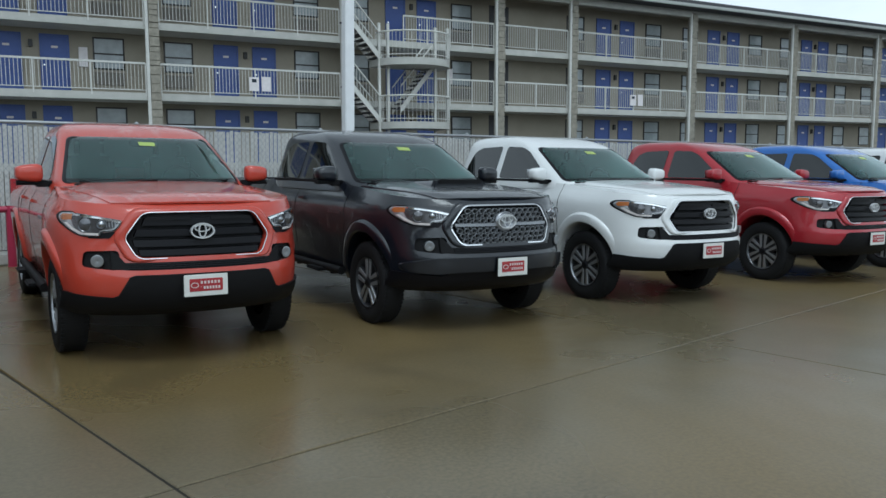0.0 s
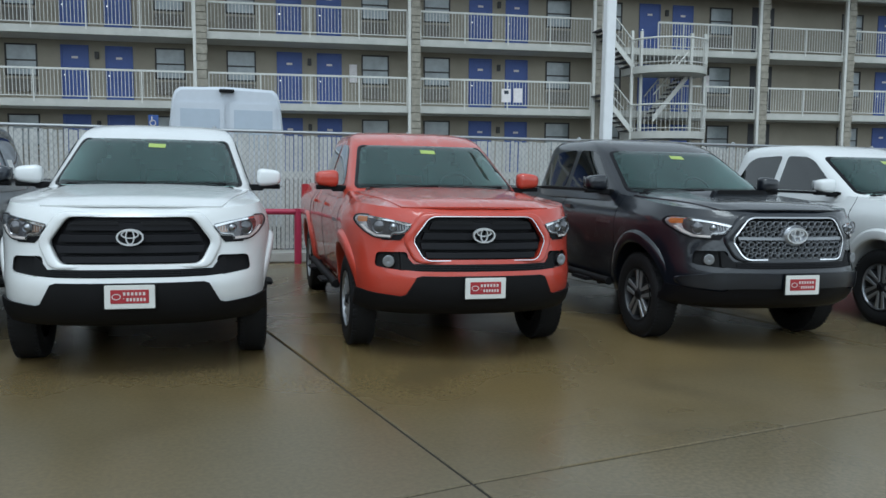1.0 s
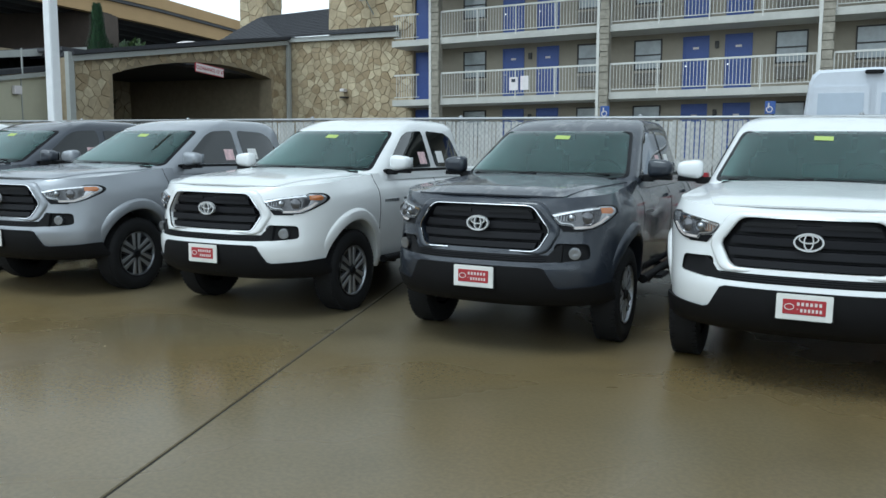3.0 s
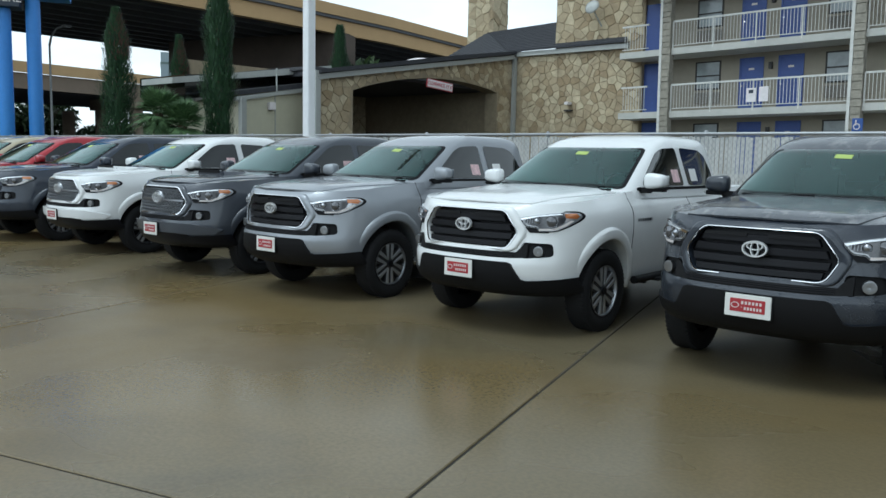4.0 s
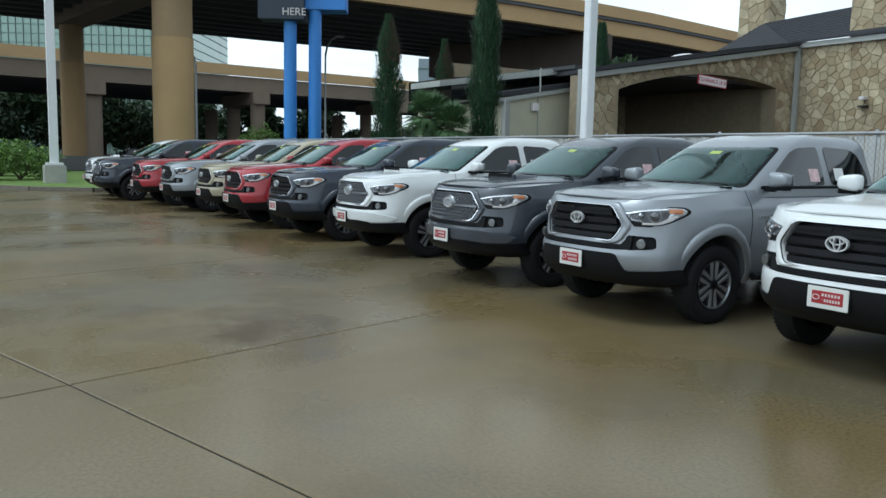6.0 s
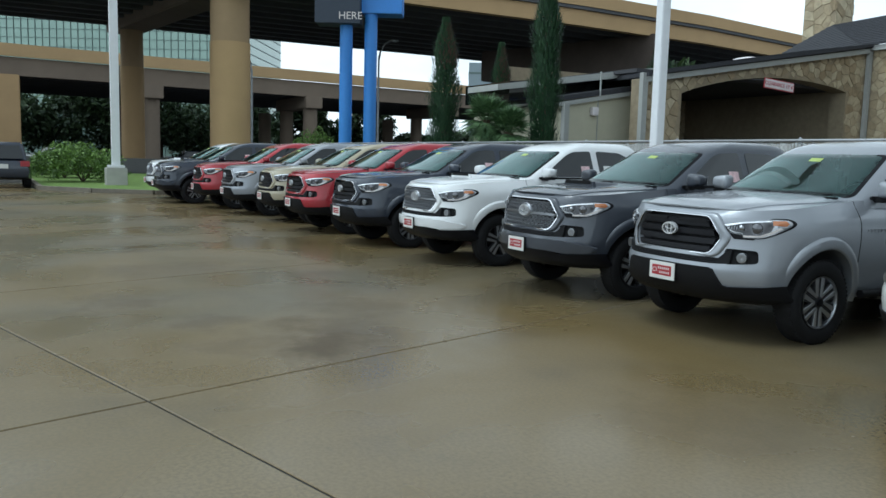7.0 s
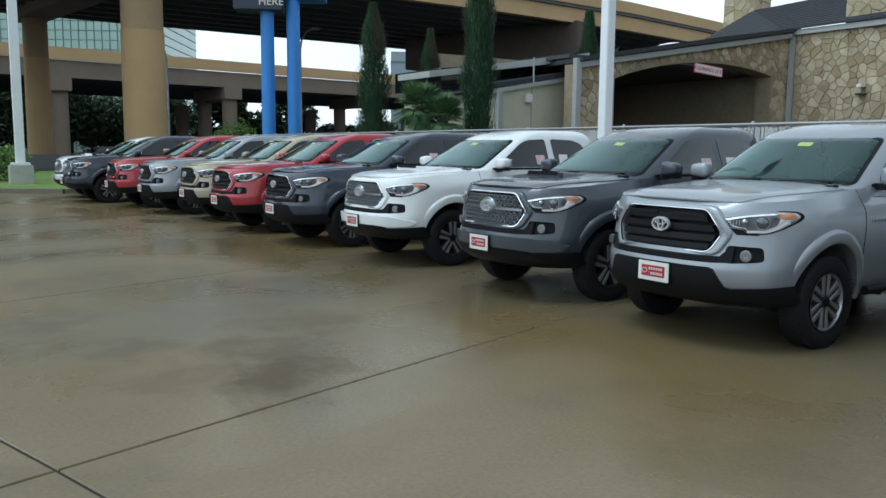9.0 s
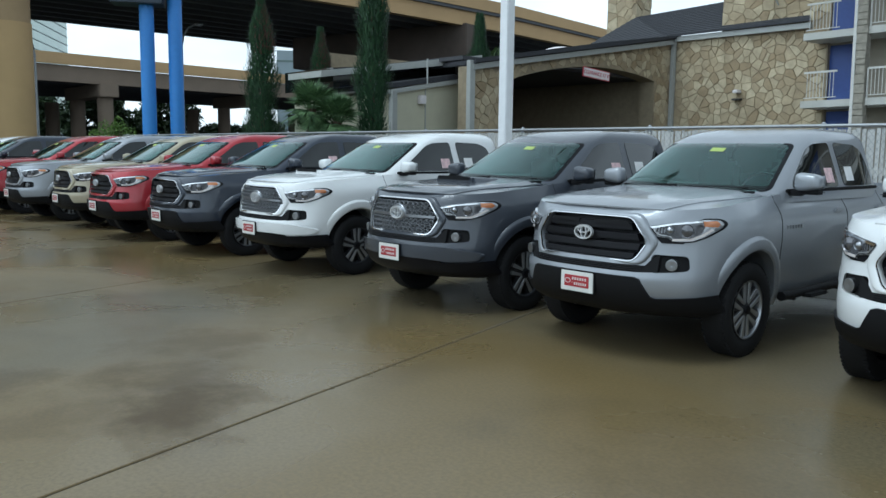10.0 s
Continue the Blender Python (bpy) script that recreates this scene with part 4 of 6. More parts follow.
PALM = foliage("palm fronds", (0.03, 0.07, 0.025), (0.11, 0.19, 0.07))
TREELEAF = foliage("tree leaves", (0.012, 0.03, 0.010), (0.05, 0.085, 0.025))
BARK = material("bark", (0.09, 0.065, 0.045), 0.9, vary=0.25, bump=0.6, bump_scale=25)
SIGNRED = material("faded red print", (0.45, 0.04, 0.06), 0.6)
SIGNWHITE = material("white sign board", (0.70, 0.66, 0.66), 0.6)
SIGNHC = material("blue parking sign", (0.03, 0.075, 0.26), 0.5)

# ---- ground: one sheet to the horizon, under the jointed slabs ----
gb = bmesh.new()
add_box(gb, -900, 900, -500, 1300, -0.6, -0.012)
tagged(finish(gb, "ground", ASPHALT, smooth=0), "wet dark ground sheet under the concrete lot", "ground", kind="structure")
lot = tagged(new("pavement"), "wet tan concrete slabs with dark joints", "pavement", kind="structure")

MAIN_JOINT = [(-60, -20.8), (-8.35, -4.95), (-6.05, -4.29), (-3.62, -3.57), (1.60, -2.22), (6.21, -1.23), (60, 9.6)]
CROSS = [(-3.445, 0.284), (1.255, 0.206), (5.98, 0.188)]
CROSS = [(-8.35 - 4.75 * k, 0.292) for k in range(7, -1, -1)] + CROSS + [(5.98 + 4.75 * k, 0.188) for k in range(1, 6)]


def joint_crossing(cross, off):
    y = 0.0
    for _ in range(30):
        x = cross[0] - cross[1] * y
        y = curve_at(MAIN_JOINT, x) + off
    return Vector((x, y, 0))


OFFS = [-22.5, -18, -13.5, -9.0, -4.5, 0.0, 8.6, 14.5]
nodes = [[joint_crossing(c, o) for o in OFFS] for c in CROSS]
slabs = []
for i in range(len(CROSS) - 1):
    for j in range(len(OFFS) - 1):
        q = [nodes[i][j], nodes[i + 1][j], nodes[i + 1][j + 1], nodes[i][j + 1]]
        mid = sum(q, Vector()) / 4
        if mid.y > 12 or mid.y < -30:
            continue
        bm = bmesh.new()
        inner = []
        for k in range(4):
            p = q[k]
            d = (mid - p)
            e1, e2 = (q[k - 1] - p).normalized(), (q[(k + 1) % 4] - p).normalized()
            inner.append(p + (e1 + e2) * 0.009)
        low = [bm.verts.new((p.x, p.y, -0.05)) for p in inner]
        rim = [bm.verts.new((p.x, p.y, -0.006)) for p in inner]
        top = [bm.verts.new((p.x, p.y, 0.0)) for p in [p + ((q[k - 1] - q[k]).normalized() + (q[(k + 1) % 4] - q[k]).normalized()) * 0.006 for k, p in enumerate(inner)]]
        bm.faces.new(top)
        for a, b in ((low, rim), (rim, top)):
            for k in range(4):
                bm.faces.new((a[k], a[(k + 1) % 4], b[(k + 1) % 4], b[k]))
        part("concrete_slab", bm, CONCRETE, lot, smooth=0)
bm = bmesh.new()
add_box(bm, -75, 60, -45, 30, -0.03, -0.009)
part("joint_bed", bm, SOIL, lot, smooth=0)
rng = random.Random(5)

# ---- plain unseen wall added behind the viewer; closes the lot, dims truck fronts ----
bm = bmesh.new()
add_box(bm, -50, 40, -28.6, -28.0, 0, 4.6)
tagged(finish(bm, "wall_south", GUTTER, smooth=0), "plain pale unseen wall added to dim the truck fronts", "wall", kind="structure")

# ---- fence along the back of the row, kerb and red guard rail ----
FY = 7.2
kb = bmesh.new()
add_box(kb, -40, 45, FY - 0.32, FY + 0.25, 0, 0.15, 0.02)
tagged(finish(kb, "kerb", DRYCONC), "low concrete kerb under the slatted fence", "kerb", kind="structure")
fence = tagged(new("fence"), "chain-link fence filled with pale upright slats", "fence")
bm = bmesh.new()
x = -36.0
while x < 40:
    lean = rng.uniform(-0.006, 0.006)
    h = rng.uniform(1.935, 1.965)
    m = Matrix.Translation((x, FY + rng.uniform(-0.006, 0.006), 0)) @ Matrix.Rotation(rng.uniform(-0.35, 0.35), 4, "Z") @ Matrix.Rotation(lean, 4, "Y")
    add_box(bm, -0.027, 0.027, -0.003, 0.003, 0.19, h, 0, m)
    x += 0.066
tagged(part("privacy_slats", bm, SLAT, fence, "pale grey plastic slats", 0), kind="stuff")
bm = bmesh.new()
for k in range(-260, 330):
    x0 = k * 0.085
    for sg in (1, -1):
        a, b = Vector((x0, FY - 0.012, 0.17)), Vector((x0 + sg * 1.45, FY - 0.012, 1.99))
        d = (b - a).normalized()
        n = Vector((-d.z, 0, d.x)) * 0.0028
        vs = [bm.verts.new(p) for p in (a - n, b - n, b + n, a + n)]
        f = bm.faces.new(vs)
tagged(part("wire_mesh", bm, GALV, fence, "galvanised diamond wire", 0), kind="stuff")
bm = bmesh.new()
add_tube(bm, (-36, FY, 2.0), (40, FY, 2.0), 0.026)
part("top_rail", bm, GALV, fence)
for k in range(26):
    bm = bmesh.new()
    add_tube(bm, (-35.6 + 3.0 * k, FY + 0.035, 0.1), (-35.6 + 3.0 * k, FY + 0.035, 2.03), 0.034)
    add_tube(bm, (-35.6 + 3.0 * k, FY + 0.035, 2.03), (-35.6 + 3.0 * k, FY + 0.035, 2.06), 0.04, 0.012)
    part("fence_post", bm, GALV, fence)
guard = tagged(new("guard_rail"), "red painted pipe rail before the fence", "guard rail")
bm = bmesh.new()
add_tube(bm, (-1.3, 6.75, 0.79), (4.4, 6.75, 0.79), 0.045)
part("rail", bm, REDRAIL, guard)
for x in (-1.1, 1.62, 4.2):
    bm = bmesh.new()
    add_tube(bm, (x, 6.75, 0), (x, 6.75, 0.84), 0.055)
    part("rail_post", bm, REDRAIL, guard)

# ---- white van behind the fence ----
van = tagged(new("van"), "tall white cargo van seen over the fence", "van")
bm = bmesh.new()
prof = [(-0.99, 0.4), (-1.0, 1.6), (-0.985, 2.1), (-0.93, 2.62), (-0.88, 2.76), (-0.80, 2.83), (0.0, 2.86), (0.80, 2.83), (0.88, 2.76), (0.93, 2.62), (0.985, 2.1), (1.0, 1.6), (0.99, 0.4)]
rows = [[bm.verts.new((0.58 + px * k, y, pz if pz < 2.5 else pz + dz)) for px, pz in prof] for y, k, dz in ((9.2, 0.955, -0.06), (9.25, 0.99, -0.01), (9.4, 1.0, 0.0), (13.5, 1.0, 0.0), (14.4, 0.97, -0.15), (15.0, 0.9, -0.6))]
for p, q in zip(rows, rows[1:]):
    for k in range(len(prof) - 1):
        bm.faces.new((p[k], p[k + 1], q[k + 1], q[k]))
bm.faces.new(rows[0])
bm.faces.new(rows[-1][::-1])
part("body", bm, VANWHITE, van, smooth=35)
for s in (1, -1):
    bm = boxed(0.58 + s * 0.03, 0.58 + s * 0.86, 9.155, 9.2, 0.6, 2.58, 0.02)
    part("rear_door", bm, VANWHITE, van)
    bm = boxed(0.58 + s * 0.12, 0.58 + s * 0.78, 9.145, 9.158, 1.75, 2.45, 0.004)
    part("rear_panel", bm, VANPANEL, van)
    bm = bmesh.new()
    for y in (10.0, 13.8):
        add_tube(bm, (0.58 + s * 0.72, y, 0.36), (0.58 + s * 0.97, y, 0.36), 0.36, seg=28)
    part("wheels", bm, RUBBER, van)
bm = boxed(0.45, 0.71, 9.10, 9.18, 2.74, 2.80, 0.012)
part("brake_lamp", bm, BLACK, van)

# ---- the motel: three storeys of open galleries ----
motel = tagged(new("motel"), "three-storey tan motel with white railings and blue doors", "building")
motel.matrix_basis = pose(7.67, 25.5, 0, 0, -0.8, -2.3)
COLS = [-23.15, -15.75, -7.95, 0.0, 7.6, 15.1, 19.3, 27.2, 35.2, 43.1, 51.0]
LEVELS = [1.42, 3.98, 6.54]
ROOF_Z = 9.08
BACK = 1.55
bm = boxed(-25.4, 60, BACK, BACK + 0.25, 0, 9.3)
part("back_wall", bm, STUCCO, motel)
bm = boxed(-25.4, 60, BACK + 0.25, 9.0, 0, 9.2)
part("core", bm, STUCCO, motel)
for k, z in enumerate(LEVELS):
    part("gallery_slab", boxed(-25.4, 60, 0.0, BACK, z - 0.27, z, 0.01), SLAB, motel)
bm = bmesh.new()
add_polygon(bm, [(-25.2, -0.9, ROOF_Z + 0.1), (-25.2, -0.9, ROOF_Z + 0.42), (-25.2, 1.2, ROOF_Z + 1.0), (-25.2, 9.2, ROOF_Z + 1.0), (-25.2, 9.2, ROOF_Z + 0.1)], (86, 0, 0))
part("roof", bm, SOFFIT, motel)
part("roof_beam", boxed(-25.2, 60, -0.12, 0.15, ROOF_Z - 0.22, ROOF_Z + 0.1), SLAB, motel)
part("roof_soffit", boxed(-25.2, 60, 0.15, BACK, ROOF_Z - 0.02, ROOF_Z + 0.1), STUCCO, motel)
part("eave_gutter", boxed(-25.2, 60, -1.0, -0.88, ROOF_Z + 0.1, ROOF_Z + 0.26, 0.02), GUTTER, motel)


def make_door(x, z):
    d = part("blue_door", boxed(x - 0.43, x + 0.43, BACK - 0.02, BACK + 0.05, z, z + 2.05, 0.006), BLUEDOOR, motel)
    bm = bmesh.new()
    for a, b, c, e in ((-0.49, -0.43, 0, 2.11), (0.43, 0.49, 0, 2.11), (-0.43, 0.43, 2.05, 2.11)):
        add_box(bm, x + a, x + b, BACK - 0.045, BACK + 0.02, z + c, z + e)
    part("door_frame", bm, BLUEDOOR, d)
    part("number_plate", boxed(x - 0.11, x + 0.11, BACK - 0.03, BACK - 0.015, z + 1.62, z + 1.70), PRINT, d)
    bm = bmesh.new()
    add_tube(bm, (x - 0.36, BACK - 0.02, z + 1.0), (x - 0.36, BACK - 0.07, z + 1.0), 0.03)
    part("door_handle", bm, CHROME, d)


def make_window(x, z):
    w = part("window", boxed(x - 0.50, x + 0.50, BACK - 0.012, BACK + 0.02, z + 0.98, z + 2.05), BLIND, motel, "window with pale blind")
    bm = bmesh.new()
    for a, b, c, e in ((-0.55, -0.50, 0.93, 2.10), (0.50, 0.55, 0.93, 2.10), (-0.50, 0.50, 0.93, 0.98), (-0.50, 0.50, 2.05, 2.10), (-0.50, 0.50, 1.48, 1.53)):
        add_box(bm, x + a, x + b, BACK - 0.05, BACK + 0.02, z + c, z + e)
    part("window_frame", bm, FRAMEDARK, w, smooth=0)
    v = part("air_conditioner", boxed(x - 0.53, x + 0.53, BACK - 0.11, BACK + 0.02, z + 0.36, z + 0.82, 0.01), VENT, w)
    return w


def make_rail(x0, x1, y, z, step=0.125):
    """A railing bay: top and bottom rails, and thin balusters as one part."""
    top = part("top_rail", boxed(x0, x1, y - 0.03, y + 0.03, z + 1.03, z + 1.10), RAILWHITE, motel, "white painted steel railing", 0)
    part("bottom_rail", boxed(x0, x1, y - 0.015, y + 0.015, z + 0.09, z + 0.12), RAILWHITE, motel, smooth=0)
    bm = bmesh.new()
    n = int((x1 - x0) / step)
    for k in range(1, n):
        x = x0 + (x1 - x0) * k / n
        add_box(bm, x - 0.009, x + 0.009, y - 0.009, y + 0.009, z + 0.12, z + 1.03)
    tagged(part("baluster_infill", bm, RAILWHITE, top, smooth=0), kind="stuff")


for i in range(len(COLS)):
    c = COLS[i]
    part("column", boxed(c - 0.17, c + 0.17, -0.12, 0.22, 0.5, ROOF_Z, 0.01), COLSTONE, motel, "stone-faced gallery column")
    bm = bmesh.new()
    z = 0.6
    while z < ROOF_Z - 0.2:
        h = rng.uniform(0.18, 0.36)
        w = rng.uniform(0.155, 0.20)
        add_box(bm, c - w, c + w, -0.15 - rng.uniform(0, 0.03), -0.10, z, z + h - 0.03, 0.0)
        z += h
    tagged(part("stone_facing", bm, COLSTONE, motel, "rough tan stone facing", 0), kind="stuff")
    bm = bmesh.new()
    add_box(bm, c - 0.30, c - 0.19, -0.16, -0.04, 0.5, ROOF_Z)
    part("downpipe", bm, RAILWHITE, motel)
    if i == len(COLS) - 1:
        break
    c1 = COLS[i + 1]
    narrow = c1 - c < 5
    mid = (c + c1) / 2
    for li, z in enumerate(LEVELS):
        if li:
            gap = i == 4
            x0, x1 = c + 0.22, c1 - 0.32
            if gap:
                x0 += 2.4
            make_rail(x0, x1, 0.03, z)
            n = 4 if not narrow else 2
            for k in range(n + 1):
                x = x0 + (x1 - x0) * k / n
                part("rail_post", boxed(x - 0.022, x + 0.022, -0.005, 0.05, z - 0.1, z + 1.06), RAILWHITE, motel, smooth=0)
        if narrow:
            # flat dark sheet on the wall; the recess's shade is its colour
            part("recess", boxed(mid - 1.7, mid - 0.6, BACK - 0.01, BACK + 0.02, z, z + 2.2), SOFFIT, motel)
            continue
        for dx in (-0.78, 0.78):
            make_door(mid + dx, z)
        for dx in (-2.62, 2.62):
            make_window(mid + dx, z)
        part("wall_lamp", boxed(mid - 0.07, mid + 0.07, BACK - 0.12, BACK, z + 1.62, z + 1.88, 0.01), FRAMEDARK, motel)
for bay, off, z in ((0, 0.35, LEVELS[1]), (3, 0.45, LEVELS[1]), (6, 0.4, LEVELS[1])):
    mid = (COLS[bay] + COLS[bay + 1]) / 2
    nb = tagged(part("notice_board", boxed(mid - 0.30, mid + 0.08, -0.03, -0.01, z + 0.22, z + 0.75), SIGNWHITE, motel), "")
    part("notice_board", boxed(mid + 0.20, mid + 0.55, -0.03, -0.01, z + 0.22, z + 0.78), SIGNWHITE, motel)
    part("notice_mark", boxed(mid - 0.20, mid - 0.02, -0.036, -0.028, z + 0.55, z + 0.68), SIGNDARK, motel)
for bay in (2, 4):
    part("wall_cabinet", boxed(COLS[bay] + 5.55, COLS[bay] + 5.85, BACK - 0.1, BACK, LEVELS[1] + 1.0, LEVELS[1] + 1.7), SIGNWHITE, motel)
# end bay beside the stone wall
for z in LEVELS[1:]:
    make_rail(-25.3, -24.05, 0.03, z)
for z in LEVELS:
    part("curtain", boxed(-25.3, -24.1, BACK - 0.03, BACK - 0.01, z + 0.05, z + 2.2), BLUEDOOR, motel)

# ---- outside stair with half-round landings ----
stair = tagged(new("staircase"), "white steel outside stair with half-round landings", "staircase")
stair.matrix_basis = motel.matrix_basis.copy()
SX, SY, SR = 10.22, -0.75, 1.62


def add_round_rail(bm, z, a0=180, a1=360):
    n = 30
    pts = [Vector((SX + SR * math.cos(radians(a0 + (a1 - a0) * k / n)), SY + SR * 0.9 * math.sin(radians(a0 + (a1 - a0) * k / n)), z)) for k in range(n + 1)]
    for p, q in zip(pts, pts[1:]):
        add_tube(bm, p + Vector((0, 0, 1.05)), q + Vector((0, 0, 1.05)), 0.035, seg=6)
        add_tube(bm, p + Vector((0, 0, 0.12)), q + Vector((0, 0, 0.12)), 0.018, seg=5)
        add_tube(bm, p, p + Vector((0, 0, 1.05)), 0.011, seg=4)


for z in (LEVELS[1] - 0.92, LEVELS[2] - 0.92):
    bm = bmesh.new()
    n = 30
    ring = [(SX + SR * math.cos(math.pi + math.pi * k / n), SY + SR * 0.9 * math.sin(math.pi + math.pi * k / n), z - 0.28) for k in range(n + 1)]
    add_polygon(bm, ring + [(SX + SR, 0.0, z - 0.28), (SX - SR, 0.0, z - 0.28)], (0, 0, 0.28))
    part("landing", bm, SLAB, stair)
    bm = bmesh.new()
    add_round_rail(bm, z)
    tagged(part("round_railing", bm, RAILWHITE, stair), kind="stuff")
for dx in (-1.60, -1.2, 1.60, 1.0):
    bm = bmesh.new()
    add_box(bm, SX + dx - 0.05, SX + dx + 0.05, -1.0, -0.9, 0.5, LEVELS[2] + 0.5)
    part("stair_post", bm, RAILWHITE, stair)


def add_flight(x0, z0, x1, z1, y0, y1, n):
    for k in range(n):
        t = (k + 0.5) / n
        x, z = x0 + (x1 - x0) * t, z0 + (z1 - z0) * t
        part("tread", boxed(x - 0.14, x + 0.14, y0, y1, z - 0.03, z + 0.02), SOFFIT, stair, smooth=0)
    for y in (y0 - 0.03, y1 + 0.03):
        bm = bmesh.new()
        add_polygon(bm, [(x0, y, z0 - 0.14), (x1, y, z1 - 0.14), (x1, y, z1 + 0.14), (x0, y, z0 + 0.14)], (0, 0.04, 0))
        part("stringer", bm, RAILWHITE, stair, smooth=0)
        bm = bmesh.new()
        add_tube(bm, (x0, y, z0 + 0.98), (x1, y, z1 + 0.98), 0.03, seg=6)
        m = int(abs(x1 - x0) / 0.13)
        for k in range(m + 1):
            t = k / m
            x, z = x0 + (x1 - x0) * t, z0 + (z1 - z0) * t
            add_tube(bm, (x, y, z), (x, y, z + 0.98), 0.010, seg=4)
        tagged(part("stair_railing", bm, RAILWHITE, stair, smooth=0), kind="stuff")


add_flight(SX - 1.5, LEVELS[2] - 0.95, SX - 2.9, LEVELS[2] + 0.6, -0.95, -0.1, 9)
add_flight(SX + 0.9, LEVELS[2] - 1.2, SX - 0.6, LEVELS[1] - 0.4, -0.85, -0.1, 9)
add_flight(SX - 1.5, LEVELS[1] - 0.95, SX - 2.9, LEVELS[1] + 0.6, -0.95, -0.1, 9)


# ---- stone-faced lodge with arched drive-through ----
def clip(poly, a, b, c):
    """Keeps the part of the polygon where a x + b y <= c."""
    out = []
    for i in range(len(poly)):
        p, q = poly[i - 1], poly[i]
        dp, dq = a * p[0] + b * p[1] - c, a * q[0] + b * q[1] - c
        if (dp <= 0) != (dq <= 0):
            t = dp / (dp - dq)
            out.append((p[0] + (q[0] - p[0]) * t, p[1] + (q[1] - p[1]) * t))
        if dq <= 0:
            out.append(q)
    return out


def flagstones(parent, place, u0, u1, v0, v1, keep, size, thick, seed, limit=300):
    """Irregular stones, each a piece of its own, over the part of the face where keep(u, v)."""
    r = random.Random(seed)
    nu, nv = max(1, int((u1 - u0) / size)), max(1, int((v1 - v0) / (size * 0.8)))
    seeds = {}
    for i in range(-1, nu + 1):
        for j in range(-1, nv + 1):
            seeds[i, j] = (u0 + (i + 0.5 + r.uniform(-0.46, 0.46)) * (u1 - u0) / nu, v0 + (j + 0.5 + r.uniform(-0.46, 0.46)) * (v1 - v0) / nv)
    count = 0
    for (i, j), s in seeds.items():
        if not (0 <= i < nu and 0 <= j < nv) or not keep(*s) or count >= limit:
            continue
        poly = [(u0, v0), (u1, v0), (u1, v1), (u0, v1)]
        for di in (-2, -1, 0, 1, 2):
            for dj in (-2, -1, 0, 1, 2):
                o = seeds.get((i + di, j + dj))
                if o is None or o == s:
                    continue
                a, b = o[0] - s[0], o[1] - s[1]
                d = math.hypot(a, b)
                poly = clip(poly, a / d, b / d, (a * (s[0] + o[0]) + b * (s[1] + o[1])) / 2 / d - 0.007)
                if len(poly) < 3:
                    break
            if len(poly) < 3:
                break
        if len(poly) < 3:
            continue
        cu, cv = sum(p[0] for p in poly) / len(poly), sum(p[1] for p in poly) / len(poly)
        if not all(keep(cu + (p[0] - cu) * 0.8, cv + (p[1] - cv) * 0.8) for p in poly):
            poly = [(cu + (p[0] - cu) * 0.55, cv + (p[1] - cv) * 0.55) for p in poly]
            if not all(keep(*p) for p in poly):
                continue
        lift = thick * r.uniform(0.6, 1.3)
        n = len(poly)
        vs = [place(u, v, 0.0) for u, v in poly] + [place(cu + (u - cu) * 0.93, cv + (v - cv) * 0.93, lift) for u, v in poly]
        fs = [tuple(range(n, 2 * n))] + [(k, (k + 1) % n, n + (k + 1) % n, n + k) for k in range(n)]
        me = bpy.data.meshes.new("stone")
        me.from_pydata([tuple(v) for v in vs], [], fs)
        me.materials.append(STONE)
        ob = new("stone", me)
        ob.parent = parent
        count += 1


lodge = tagged(new("lodge"), "tan flagstone lodge with arched drive-through and dark roof", "building")
AX = -22.8
Y0, Y1 = 13.8, 25.5


def lodge_top(y):
    return 4.35 + (y - 13.8) * (6.25 - 4.35) / 11.5


def arch_z(y):
    """Underside of the drive-through's flat arch."""
    if y < 15.45 or y > 24.3:
        return 0.0
    t = (y - 15.45) / (24.3 - 15.45)
    return 3.95 + 0.55 * t + 0.55 * math.sin(math.pi * min(1, t)) ** 0.8


outline = [(Y0, 0.0)] + [(15.45, 0.0)] + [(15.45 + 8.85 * k / 20, arch_z(15.4501 + 8.8498 * k / 20)) for k in range(21)] + [(24.3, 0.0), (Y1 + 0.3, 0.0), (Y1 + 0.3, lodge_top(Y1 + 0.3)), (Y0, lodge_top(Y0))]
bm = bmesh.new()
add_polygon(bm, [(AX, y, z) for y, z in outline], (-0.7, 0, 0))
face = part("arch_wall", bm, MORTAR, lodge, smooth=0)
flagstones(face, lambda u, v, d: (AX + d, u, v), Y0, Y1 + 0.3, 1.4, 6.4, lambda u, v: v < lodge_top(u) - 0.03 and v > arch_z(u) and Y0 < u < Y1 + 0.25, 0.35, 0.03, 3)
bm = bmesh.new()
add_polygon(bm, [(-22.6, 25.5, 0), (-16.3, 25.5, 0), (-16.3, 25.5, 6.3), (-22.6, 25.5, 6.3)], (0, 0.5, 0))
face2 = part("side_wall", bm, MORTAR, lodge, smooth=0)
flagstones(face2, lambda u, v, d: (u, 25.5 - d, v), -22.55, -16.35, 1.4, 6.25, lambda u, v: True, 0.345, 0.03, 4)
tower = part("stone_tower", boxed(-20.6, -16.3, 25.6, 27.5, 6.3, 10.2), MORTAR, lodge, smooth=0)
flagstones(tower, lambda u, v, d: (u, 25.6 - d, v), -20.6, -16.35, 6.5, 10.0, lambda u, v: True, 0.40, 0.03, 6)
chimney = part("chimney", boxed(-33.5, -31.5, 35.2, 36.7, 5.0, 13.5), MORTAR, lodge, smooth=0)
flagstones(chimney, lambda u, v, d: (u, 35.2 - d, v), -33.5, -31.5, 7.5, 13.0, lambda u, v: True, 0.55, 0.04, 7)
